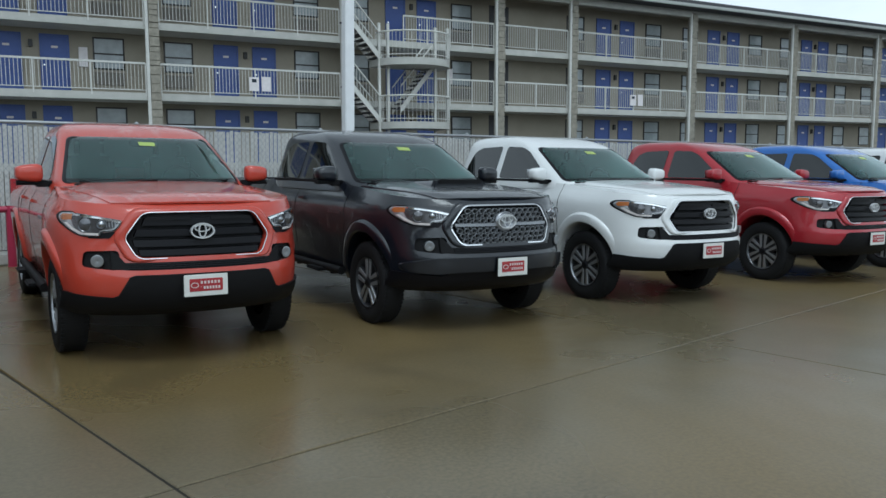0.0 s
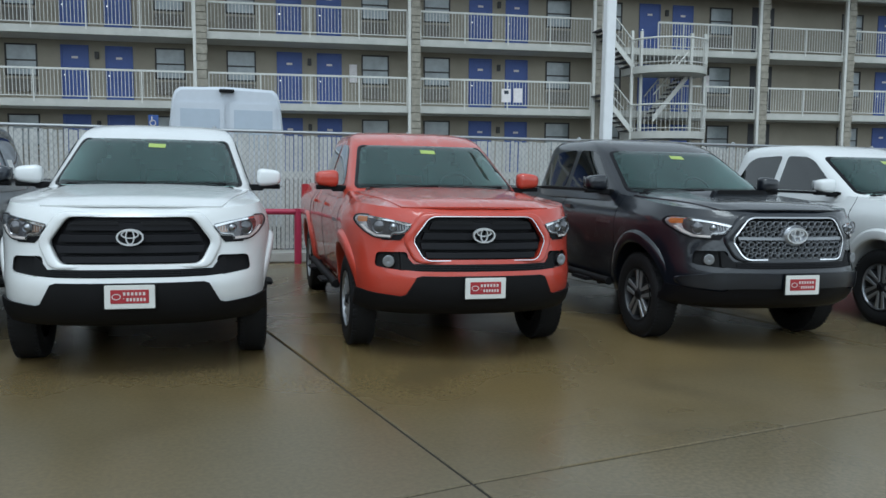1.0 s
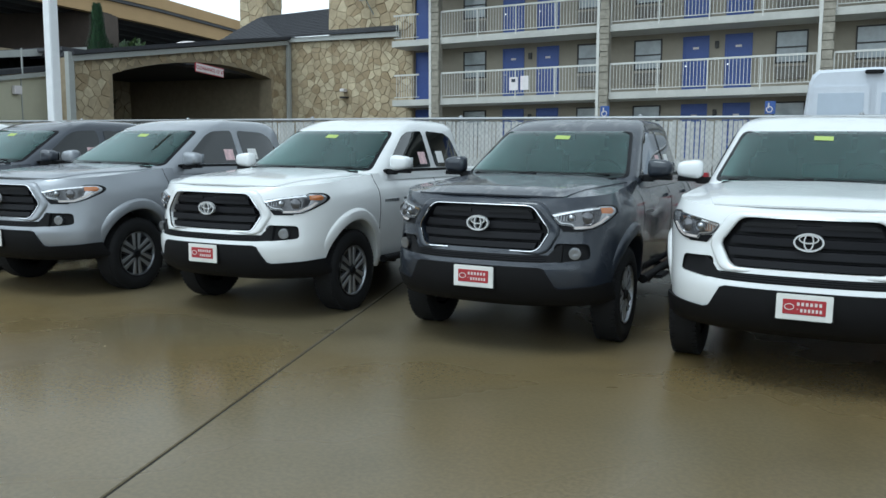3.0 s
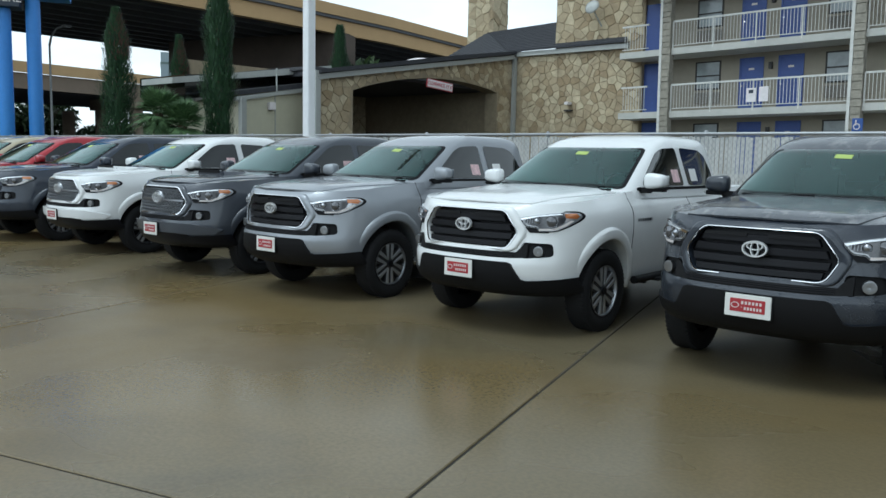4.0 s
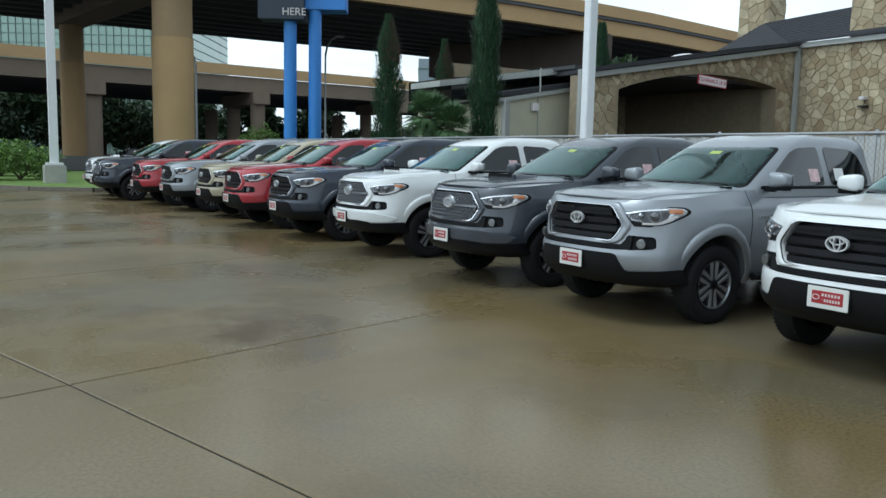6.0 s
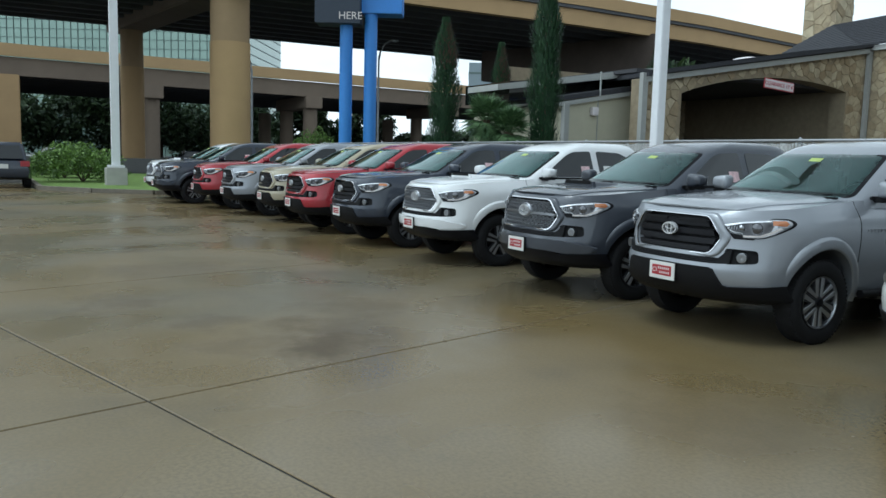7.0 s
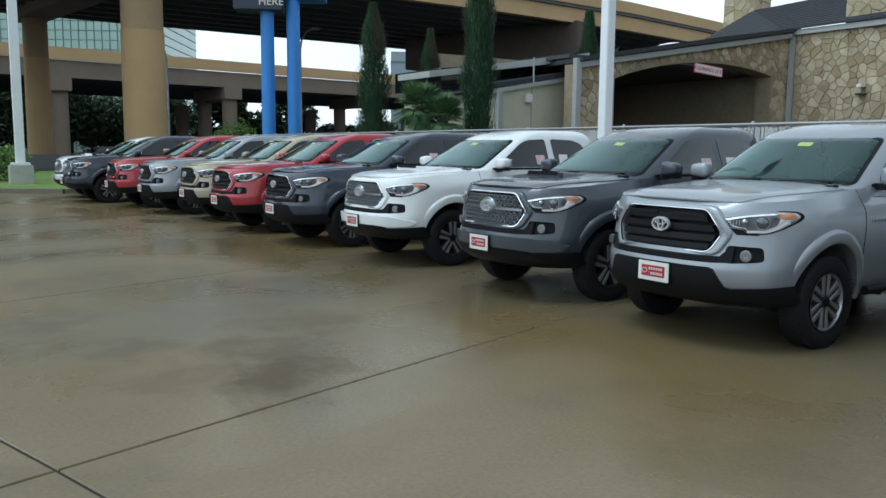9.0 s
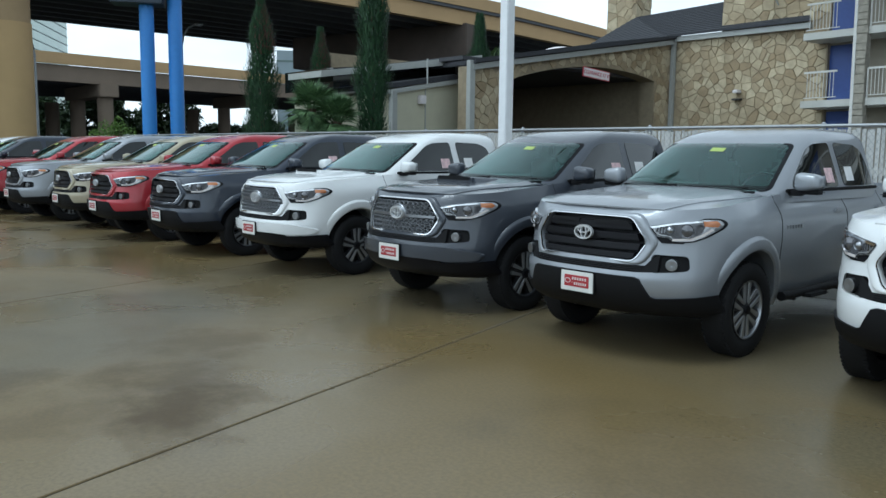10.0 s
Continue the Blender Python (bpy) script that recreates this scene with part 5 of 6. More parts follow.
flagstones(chimney, lambda u, v, d: (-31.5 + d, u, v), 35.2, 36.7, 7.5, 13.0, lambda u, v: True, 0.55, 0.04, 8)
# inside of the drive-through
bm = bmesh.new()
add_box(bm, -32.0, -31.7, 14.0, 27.0, 0, 5.5)
back = part("inner_wall", bm, MORTAR, lodge, smooth=0)
flagstones(back, lambda u, v, d: (-31.7 + d, u, v), 16.5, 26.0, 1.2, 4.6, lambda u, v: True, 0.6, 0.04, 9)
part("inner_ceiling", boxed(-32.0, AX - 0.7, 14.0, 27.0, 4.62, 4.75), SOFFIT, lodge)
part("inner_side_wall", boxed(-32.0, AX - 0.7, 24.6, 24.9, 0, 4.6), MORTAR, lodge)
part("inner_pier", boxed(-32.0, -30.8, 13.9, 14.9, 0, 4.6), DRYCONC, lodge)
# the dark of the doorway is a flat slab's colour; no opening is cut
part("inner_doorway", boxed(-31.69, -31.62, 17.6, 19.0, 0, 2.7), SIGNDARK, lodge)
# roof: shingle slope climbing away from the eaves, in courses
bm = bmesh.new()
p00, p01 = Vector((AX + 0.35, Y0 - 0.2, lodge_top(Y0) + 0.02)), Vector((AX + 0.35, Y1 + 0.1, lodge_top(Y1) + 0.06))
p10, p11 = Vector((-26.0, 14.5, 4.50)), Vector((-27.5, 27.0, 6.62))
n = 16
for k in range(n):
    t0, t1 = k / n, (k + 1.25) / n
    a, b = p00.lerp(p10, t0), p01.lerp(p11, t0)
    c, d = p01.lerp(p11, min(1, t1)), p00.lerp(p10, min(1, t1))
    vs = [a + Vector((0, 0, 0.16)), b + Vector((0, 0, 0.16)), c + Vector((0, 0, 0.08)), d + Vector((0, 0, 0.08))]
    add_polygon(bm, vs, (0, 0, -0.12))
part("shingle_roof", bm, SHINGLE, lodge, "dark shingle roof", 0)
bm = bmesh.new()
q00, q01, q10, q11 = Vector((-22.9, 25.2, 6.38)), Vector((-16.9, 25.2, 6.42)), Vector((-27.5, 29.5, 8.15)), Vector((-19.0, 29.5, 8.45))
for k in range(n):
    t0, t1 = k / n, min(1, (k + 1.25) / n)
    vs = [q00.lerp(q10, t0) + Vector((0, 0, 0.14)), q01.lerp(q11, t0) + Vector((0, 0, 0.14)), q01.lerp(q11, t1) + Vector((0, 0, 0.07)), q00.lerp(q10, t1) + Vector((0, 0, 0.07))]
    add_polygon(bm, vs, (0, 0, -0.12))
part("shingle_roof", bm, SHINGLE, lodge, "dark shingle roof", 0)
# hip end of the main roof, behind the low roof over the arch
bm = bmesh.new()
h0, h1, h2 = Vector((-22.9, 25.3, 6.40)), Vector((-33.5, 31.0, 6.55)), Vector((-27.5, 29.5, 8.15))
for k in range(n):
    t0, t1 = k / n, min(0.995, (k + 1.25) / n)
    vs = [h0.lerp(h2, t0) + Vector((0, 0, 0.10)), h1.lerp(h2, t0) + Vector((0, 0, 0.10)), h1.lerp(h2, t1) + Vector((0, 0, 0.05)), h0.lerp(h2, t1) + Vector((0, 0, 0.05))]
    add_polygon(bm, vs, (0, 0, -0.10))
part("shingle_roof", bm, SHINGLE, lodge, "dark shingle roof", 0)
bm = bmesh.new()
add_polygon(bm, [(AX + 0.06, Y0 - 0.2, lodge_top(Y0) - 0.16), (AX + 0.06, Y1, lodge_top(Y1) - 0.16), (AX + 0.06, Y1, lodge_top(Y1) + 0.03), (AX + 0.06, Y0 - 0.2, lodge_top(Y0) + 0.03)], (0.16, 0, 0))
part("gutter", bm, GUTTER, lodge)
part("gutter", boxed(-22.6, -16.9, 25.28, 25.45, 6.2, 6.4), GUTTER, lodge)
part("downpipe", boxed(AX + 0.08, AX + 0.24, 25.28, 25.45, 0, 6.3), GUTTER, lodge)
part("downpipe", boxed(AX + 0.02, AX + 0.2, Y0 - 0.3, Y0 - 0.08, 0, 4.5), GUTTER, lodge)
for k, (x, y) in enumerate(((-32.4, 29.7), (-31.5, 30.9))):
    bm = bmesh.new()
    bmesh.ops.create_uvsphere(bm, u_segments=20, v_segments=10, radius=1.0, matrix=Matrix.Translation((x, y, 6.72)) @ Matrix.Diagonal((1.2, 1.2, 0.5, 1)))
    part("skylight_dome", bm, SIGNWHITE, lodge)
part("skylight_kerb", boxed(-33.6, -30.4, 28.3, 32.2, 4.8, 6.7), SHINGLE, lodge)
# satellite dish and camera on the stone
dish = tagged(new("satellite_dish"), "small grey satellite dish on the stone tower", "satellite dish")
bm = bmesh.new()
add_lathe(bm, [(0.001, 0.05), (0.15, 0.03), (0.30, -0.03), (0.32, -0.06), (0.30, -0.02)], 24, "Z")
for v in bm.verts:
    v.co = Matrix.Translation((-18.5, 25.0, 8.0)) @ Matrix.Rotation(radians(65), 4, "X") @ v.co
part("reflector", bm, GUTTER, dish)
bm = bmesh.new()
add_tube(bm, (-18.5, 25.05, 7.95), (-18.3, 25.6, 7.2), 0.03)
part("arm", bm, GUTTER, dish)
cctv = tagged(new("security_camera"), "small white security camera on the stone wall", "camera")
part("housing", boxed(-19.75, -19.55, 25.1, 25.45, 3.95, 4.08, 0.02), SIGNWHITE, cctv)
part("bracket", boxed(-19.85, -19.5, 25.25, 25.47, 3.68, 3.75, 0.01), FRAMEDARK, cctv)
# clearance sign, hung a little askew
sign = tagged(new("clearance_sign"), "white sign with faded red clearance lettering", "sign")
sign.matrix_basis = Matrix.Translation((AX + 0.22, 20.1, 4.50)) @ Matrix.Rotation(radians(90), 4, "Z") @ Matrix.Rotation(radians(4.0), 4, "Y")
part("board", boxed(-0.78, 0.78, -0.02, 0.02, -0.15, 0.15), SIGNWHITE, sign)
part("border", boxed(-0.81, 0.81, -0.01, 0.03, -0.18, 0.18), SIGNRED, sign)
cu = bpy.data.curves.new("lettering", "FONT")
cu.body, cu.size, cu.align_x, cu.align_y, cu.extrude = "CLEARANCE 13' 6\"", 0.192, "CENTER", "CENTER", 0.004
tob = new("lettering", cu)
bpy.context.view_layer.update()
tme = bpy.data.meshes.new_from_object(tob.evaluated_get(bpy.context.evaluated_depsgraph_get()))
bpy.data.objects.remove(tob)
tme.materials.clear()
tme.materials.append(SIGNRED)
tob = new("lettering", tme)
tob.parent = sign
tob.matrix_basis = pose(0, -0.026, 0, 90, 0, 0)

# ---- cream annexe of the lodge ----
annexe = tagged(new("annexe"), "low cream stucco annexe with sloping dark roof", "building")
bm = bmesh.new()
add_polygon(bm, [(-24.2, 11.5, 0), (-24.2, 15.0, 0), (-24.2, 15.0, 4.0), (-24.2, 11.5, 3.40)], (-4, 0, 0))
part("wall", bm, CREAM, annexe)
part("seam", boxed(-24.21, -24.17, 12.93, 12.96, 0, 3.7), GUTTER, annexe)
bm = bmesh.new()
add_polygon(bm, [(-24.05, 11.2, 3.33), (-24.05, 15.0, 3.98), (-24.05, 15.0, 4.12), (-24.05, 11.2, 3.47)], (-0.2, 0, 0))
part("fascia", bm, GUTTER, annexe)
bm = bmesh.new()
add_polygon(bm, [(-24.1, 10.9, 3.47), (-24.1, 15.0, 4.12), (-24.1, 15.0, 4.30), (-24.1, 10.9, 3.62)], (-4, 0, 0))
part("roof", bm, SHINGLE, annexe)
bm = bmesh.new()
add_polygon(bm, [(-25.6, 10.2, 3.5), (-25.6, 15.6, 4.30), (-25.6, 15.6, 4.75), (-25.6, 10.2, 4.2)], (-3, 0, 0))
part("clerestory", bm, SIDEGLASS, annexe)
bm = bmesh.new()
add_polygon(bm, [(-25.4, 9.6, 3.85), (-24.4, 15.8, 4.74), (-24.4, 15.8, 4.98), (-25.4, 9.6, 4.05)], (-2, 0, 0))
part("upper_fascia", bm, GUTTER, annexe)
part("downpipe", boxed(-24.15, -23.95, 11.35, 11.55, 0, 3.45), GUTTER, annexe)
part("downpipe", boxed(-24.15, -23.9, 14.85, 15.1, 0, 4.7), GUTTER, annexe)
part("flood_lamp", boxed(-24.2, -24.0, 12.6, 12.85, 3.1, 3.38, 0.02), SIGNWHITE, annexe)
bm = bmesh.new()
add_tube(bm, (-24.1, 12.95, 3.7), (-24.1, 12.95, 4.6), 0.03)
part("vent_pipe", bm, GUTTER, annexe)
part("side_wall", boxed(-30, -24.3, 11.45, 11.65, 0, 3.3), CREAM, annexe)

# the lodge group stands this much farther back and larger than drawn above
SET_BACK = Matrix.Translation((-1.9, -5.3, 1.54)) @ Matrix.Scale(1.075, 4) @ Matrix.Translation((1.9, 5.3, -1.54))
for ob in (lodge, annexe, dish, cctv, sign):
    ob.matrix_basis = SET_BACK @ ob.matrix_basis

# ---- lamp posts ----
def lamp_post(x, y, w, h, base, label):
    lp = tagged(new("lamp_post"), label, "lamp post")
    part("pole", boxed(x - w / 2, x + w / 2, y - w / 2, y + w / 2, base, h, 0.015), LAMPWHITE, lp)
    if base:
        part("pedestal", boxed(x - 0.38, x + 0.38, y - 0.38, y + 0.38, -0.01, base, 0.03), DRYCONC, lp)
        part("foot_plate", boxed(x - w, x + w, y - w, y + w, base, base + 0.10, 0.02), LAMPWHITE, lp)
    part("lamp_head", boxed(x - 0.25, x + 0.25, y - 0.8, y + 0.8, h, h + 0.2, 0.03), LAMPWHITE, lp)


lamp_post(-35.9, -1.27, 0.30, 11.0, 0.80, "white square lamp post on a concrete pedestal")
lamp_post(-13.99, 6.08, 0.20, 9.5, 0, "white lamp post beside the fence")
lamp_post(7.60, 8.7, 0.19, 9.5, 0, "white lamp post behind the fence")
for P, h, arm in ((Vector((-64.0, 11.9, 0)), 9.2, (-0.5, -0.8)), (Vector((-67.2, 23.9, 0)), 11.4, (0.6, 1.0))):
    street = tagged(new("street_lamp"), "grey street lamp with curved arm", "street lamp")
    d = Vector((arm[0], arm[1], 0))
    bm = bmesh.new()
    pts = [P, P + Vector((0, 0, h - 1.6)), P + d * 0.12 + Vector((0, 0, h - 0.9)), P + d * 0.45 + Vector((0, 0, h - 0.25)), P + d * 0.9 + Vector((0, 0, h))]
    for a, b in zip(pts, pts[1:]):
        add_tube(bm, a, b, 0.10, 0.08)
    part("pole", bm, GALV, street)
    c = P + d * 1.1
    part("lamp_head", boxed(c.x - 0.3, c.x + 0.3, c.y - 0.3, c.y + 0.3, h - 0.08, h + 0.08, 0.03), GALV, street)

# ---- motel sign on two blue poles ----
pylon = tagged(new("pylon_sign"), "tall roadside sign boxes on two blue round poles", "sign")
for x, y in ((-41.5, 10.55), (-41.0, 11.7)):
    bm = bmesh.new()
    add_tube(bm, (x, y, 0), (x, y, 8.7), 0.33, seg=24)
    part("pole", bm, SIGNBLUE, pylon)
def sign_box(name, x, y, w, d, z0, z1, mat):
    bm = boxed(-w / 2, w / 2, -d / 2, d / 2, z0, z1, 0.03)
    m = Matrix.Translation((x, y, 0)) @ Matrix.Rotation(radians(60), 4, "Z")
    for v in bm.verts:
        v.co = m @ v.co
    return part(name, bm, mat, pylon)
sign_box("sign_box", -41.6, 10.2, 2.3, 1.4, 8.1, 12.5, SIGNDARK)
sign_box("sign_box", -41.05, 12.2, 2.4, 1.4, 8.7, 12.5, SIGNBLUE)

cu = bpy.data.curves.new("lettering", "FONT")
cu.body, cu.size, cu.align_x, cu.extrude = "HERE", 0.52, "CENTER", 0.01
tob = new("lettering", cu)
bpy.context.view_layer.update()
tme = bpy.data.meshes.new_from_object(tob.evaluated_get(bpy.context.evaluated_depsgraph_get()))
bpy.data.objects.remove(tob)
tme.materials.clear()
tme.materials.append(PRINT)
tob = new("lettering", tme)
tob.parent = pylon
tob.matrix_basis = Matrix.Translation((-41.6, 10.2, 0)) @ Matrix.Rotation(radians(60), 4, "Z") @ pose(0.66, -0.72, 8.30, 90, 0, 0)

# ---- upper bridge: deck, girders, cap and piers ----
bridge = tagged(new("high_bridge"), "tan concrete highway bridge high overhead", "bridge")
def along(y):
    """The bridge's near edge, bending slightly away."""
    return -53.4 - 0.0028 * max(0, y - 30) ** 2 if y < 200 else -134
def strip(name, z0, z1, o0, o1, mat, ys, parent):
    bm = bmesh.new()
    rows = [[bm.verts.new((along(y) - o, y, z)) for o, z in ((o0, z0), (o0, z1), (o1, z1), (o1, z0))] for y in ys]
    for p, q in zip(rows, rows[1:]):
        for k in range(4):
            bm.faces.new((p[k], p[(k + 1) % 4], q[(k + 1) % 4], q[k]))
    bm.faces.new(rows[0])
    bm.faces.new(rows[-1][::-1])
    return part(name, bm, mat, parent)
ys = [-70, -30, 0, 20, 35, 50, 65, 80, 100, 120, 140]
strip("parapet", 13.55, 14.5, 0.0, 0.4, TANCONC, ys, bridge)
strip("fascia_girder", 12.1, 13.5, 0.35, 1.0, TANCONC, ys, bridge)
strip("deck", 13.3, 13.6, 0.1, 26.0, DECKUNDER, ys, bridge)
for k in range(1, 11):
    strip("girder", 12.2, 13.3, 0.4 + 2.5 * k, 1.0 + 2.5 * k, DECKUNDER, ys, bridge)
def bent(a, b, piers, low_z=11.5, deep=1.9, mat=None):
    """A cap beam from a to b on round piers: place and radius."""
    a, b = Vector(a), Vector(b)
    d = (b - a).normalized()
    n = Vector((-d.y, d.x)) * 1.25
    bm = bmesh.new()
    add_polygon(bm, [(*(a + n), low_z), (*(b + n), low_z), (*(b - n), low_z), (*(a - n), low_z)], (0, 0, deep))
    bmesh.ops.bevel(bm, geom=bm.edges[:], offset=0.08, segments=2, affect="EDGES")
    part("cap_beam", bm, mat or BROWNCONC, bridge)
    for x, y, r in piers:
        bm = bmesh.new()
        add_tube(bm, (x, y, 0), (x, y, 8.45), r, seg=32)
        pier = part("pier", bm, TANCONC, bridge, "tan round pier")
        bm = bmesh.new()
        add_tube(bm, (x, y, 8.45), (x, y, low_z + 0.1), r * 0.965, seg=32)
        part("pier_top", bm, PIERTOP, pier, "unpainted upper shaft")


bent((-79.4, 4.6), (-51.5, 8.5), [(-55.0, 8.0, 1.27), (-76.2, 5.0, 0.95)])
# this cap carries the deck's shade in its colour
bent((-73.7, 39.2), (-54.3, 44.2), [(-64.0, 41.7, 1.1)], 9.3, 2.95, SHADECONC)
# ---- lower bridge behind ----
low = tagged(new("low_bridge"), "long tan and brown concrete bridge in the distance", "bridge")
def lowx(y):
    return -108.5 - 0.13 * (y - 9.5)
def low_strip(name, z0, z1, o0, o1, mat):
    bm = bmesh.new()
    rows = [[bm.verts.new((lowx(y) - o, y, z)) for o, z in ((o0, z0), (o0, z1), (o1, z1), (o1, z0))] for y in (-90, 0, 60, 200)]
    for p, q in zip(rows, rows[1:]):
        for k in range(4):
            bm.faces.new((p[k], p[(k + 1) % 4], q[(k + 1) % 4], q[k]))
    bm.faces.new(rows[0])
    bm.faces.new(rows[-1][::-1])
    return part(name, bm, mat, low)
low_strip("parapet", 11.6, 13.0, 0.0, 0.4, TANCONC)
low_strip("girder", 9.5, 11.55, 0.5, 1.2, BROWNCONC)
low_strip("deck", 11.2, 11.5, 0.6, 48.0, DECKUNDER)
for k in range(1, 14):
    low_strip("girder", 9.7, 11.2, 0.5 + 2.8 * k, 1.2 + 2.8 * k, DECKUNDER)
for yc in (12, 34, 58, 80, 105):
    part("cap_beam", boxed(lowx(yc) - 14, lowx(yc) + 0.2, yc - 1.2, yc + 1.2, 7.9, 9.6, 0.08), BROWNCONC, low)
    for xo in (1.6, 12.4, 24.0):
        bm = bmesh.new()
        add_tube(bm, (lowx(yc) - xo, yc, 0), (lowx(yc) - xo, yc, 8.0), 1.0, seg=20)
        part("pier", bm, BROWNCONC, low)
part("abutment", boxed(-121, -107, -75, -2.8, 0, 9.6, 0.1), TANCONC, low)

# ---- far buildings ----
tower_b = tagged(new("office_tower"), "green mirrored glass office tower behind the bridges", "building")
tower_b.matrix_basis = pose(-205, 49.0, 0, 0, 0, 59.5)
part("core", boxed(-110, 0, 0.3, 40, 0, 75), GREENGLASS, tower_b)
bm = bmesh.new()
for k in range(0, 62):
    add_box(bm, -110 + 1.8 * k - 0.06, -110 + 1.8 * k + 0.06, 0.1, 0.32, 0, 75)
for k in range(0, 34):
    add_box(bm, -110, 0.1, 0.12, 0.32, 2.2 * k - 0.08, 2.2 * k + 0.08)
part("mullions", bm, MULLION, tower_b, smooth=0)
bm = bmesh.new()
for k in range(0, 34):
    add_box(bm, -0.05, 0.12, 0.3, 40, 2.2 * k - 0.1, 2.2 * k + 0.1)
part("side_mullions", bm, MULLION, tower_b, smooth=0)
fb = tagged(new("far_building"), "pale grey glass block far off", "building")
fb.matrix_basis = pose(-190, 112, 0, 0, 0, 59.5)
part("core", boxed(-6, 12, 0, 20, 0, 27), FARGREY, fb)
for k in range(6):
    part("band", boxed(-6.1, 12.1, -0.1, 20, 4 + 4 * k, 4.5 + 4 * k), MULLION, fb)

# ---- grass island, kerb and street ----
island = bmesh.new()
add_polygon(island, [(-34.4, -3.95, 0), (-32.4, -2.4, 0), (-31.2, -0.6, 0), (-31.3, 2.5, 0), (-33, 6.5, 0), (-37, 12, 0), (-52, 12, 0), (-52, -4.1, 0), (-38.0, -4.0, 0)], (0, 0, 0.13))
tagged(finish(island, "lawn", GRASS), "short green lawn beside the lot", "lawn", kind="structure")
kp = [(-52, -4.1), (-38.0, -4.0), (-34.4, -3.95), (-32.4, -2.4), (-31.2, -0.6), (-31.3, 2.5), (-33, 6.5)]
bm = bmesh.new()
for a, b in zip(kp, kp[1:]):
    d = (Vector(b) - Vector(a)).normalized()
    nrm = Vector((d.y, -d.x))
    A, B = Vector(a), Vector(b)
    add_polygon(bm, [(*(A + nrm * 0.16), 0), (*(B + nrm * 0.16), 0), (*(B - nrm * 0.02), 0), (*(A - nrm * 0.02), 0)], (0, 0, 0.15))
tagged(finish(bm, "kerb", material("stained kerb concrete", (0.17, 0.15, 0.115), 0.7, vary=0.25)), "concrete kerb edging the lawn", "kerb", kind="structure")
bm = bmesh.new()
add_box(bm, -57.5, -57.0, -60, 60, 0, 0.95, 0.05)
tagged(finish(bm, "barrier", material("grey roadside barrier", (0.12, 0.12, 0.115), 0.8)), "low grey concrete barrier along the street", "barrier", kind="structure")


# ---- plants ----
def leaves(bm, center, radii, count, size, r, shell=0.55, up=0.0):
    for _ in range(count):
        while True:
            p = Vector((r.uniform(-1, 1), r.uniform(-1, 1), r.uniform(-1, 1)))
            if shell < p.length < 1:
                break
        q = Vector((p.x * radii[0], p.y * radii[1], p.z * radii[2])) + Vector(center)
        a = Vector((r.gauss(0, 1), r.gauss(0, 1), r.gauss(0, 1) + up)).normalized()
        b = a.cross(Vector((r.gauss(0, 1), r.gauss(0, 1), r.gauss(0, 1)))).normalized()
        s = size * r.uniform(0.6, 1.4)
        vs = [bm.verts.new(q + v) for v in (-a * s, b * s * 0.35, a * s, -b * s * 0.35)]
        bm.faces.new(vs)


def shrub(x, y, w, h, label, seed):
    t = tagged(new("shrub"), label, "shrub")
    r = random.Random(seed)
    bm = bmesh.new()
    for k in range(6):
        a = r.uniform(0, 6.3)
        add_tube(bm, (x, y, 0.1), (x + math.cos(a) * w * 0.5, y + math.sin(a) * w * 0.5, h * 0.75), 0.03, 0.012, 6)
    part("stem", bm, BARK, t)
    bm = bmesh.new()
    for k in range(26):
        a, d = r.uniform(0, 6.3), r.uniform(0, 1) ** 0.5 * w * 0.8
        zc = h * r.uniform(0.25, 0.85) * (1 - 0.45 * d / w)
        leaves(bm, (x + d * math.cos(a), y + d * math.sin(a), 0.13 + zc), (w * 0.3, w * 0.3, h * 0.2), 190, 0.085, r, 0.0, 0.6)
    part("crown", bm, LEAF, t, smooth=0)


shrub(-39.0, -2.2, 1.9, 2.0, "bright green leafy shrub on the lawn", 1)
shrub(-43.5, -2.6, 1.6, 1.7, "bright green leafy shrub on the lawn", 2)
shrub(-42.0, 3.2, 1.1, 0.9, "low green shrub on the lawn", 3)
shrub(-50.0, 11.8, 1.4, 3.4, "tall green shrub by the bridge pier", 4)


def cypress(x, y, w, h, brown, seed):
    t = tagged(new("cypress_tree"), "tall narrow dark green cypress" + (" with brown top" if brown else ""), "tree")
    r = random.Random(seed)
    bm = bmesh.new()
    add_tube(bm, (x, y, 0), (x, y, h * 0.9), 0.14, 0.03)
    part("trunk", bm, BARK, t)

    def girth(s):
        return w * 0.5 * min(1.0, (1.03 - s) * 3.2) ** 0.6 * (0.86 + 0.14 * math.sin(s * 23 + seed)) * (0.78 + 0.22 * min(1.0, (1.03 - s) * 1.6))

    for name, mat, cnt in (("crown", CYPRESS, 13000), ("dead_foliage", CYPBROWN, 1100 if brown else 0)):
        if not cnt:
            continue
        bm = bmesh.new()
        for _ in range(cnt):
            s = r.uniform(0.08, 1.0) if name == "crown" else r.uniform(0.72, 0.97)
            a = r.uniform(0, 6.283) if name == "crown" else r.gauss(0.3, 0.6)
            d = girth(s) * (r.uniform(0.55, 1.08) + 0.12 * math.sin(5 * a + 9 * s))
            p = Vector((x + d * math.cos(a), y + d * math.sin(a), h * s))
            up = Vector((0.35 * math.cos(a) + r.gauss(0, 0.2), 0.35 * math.sin(a) + r.gauss(0, 0.2), 1)).normalized() * r.uniform(0.10, 0.24)
            sd = Vector((-math.sin(a), math.cos(a), 0)) * 0.022
            bm.faces.new([bm.verts.new(v) for v in (p - sd, p + sd, p + up)])
        part(name, bm, mat, t, smooth=0)


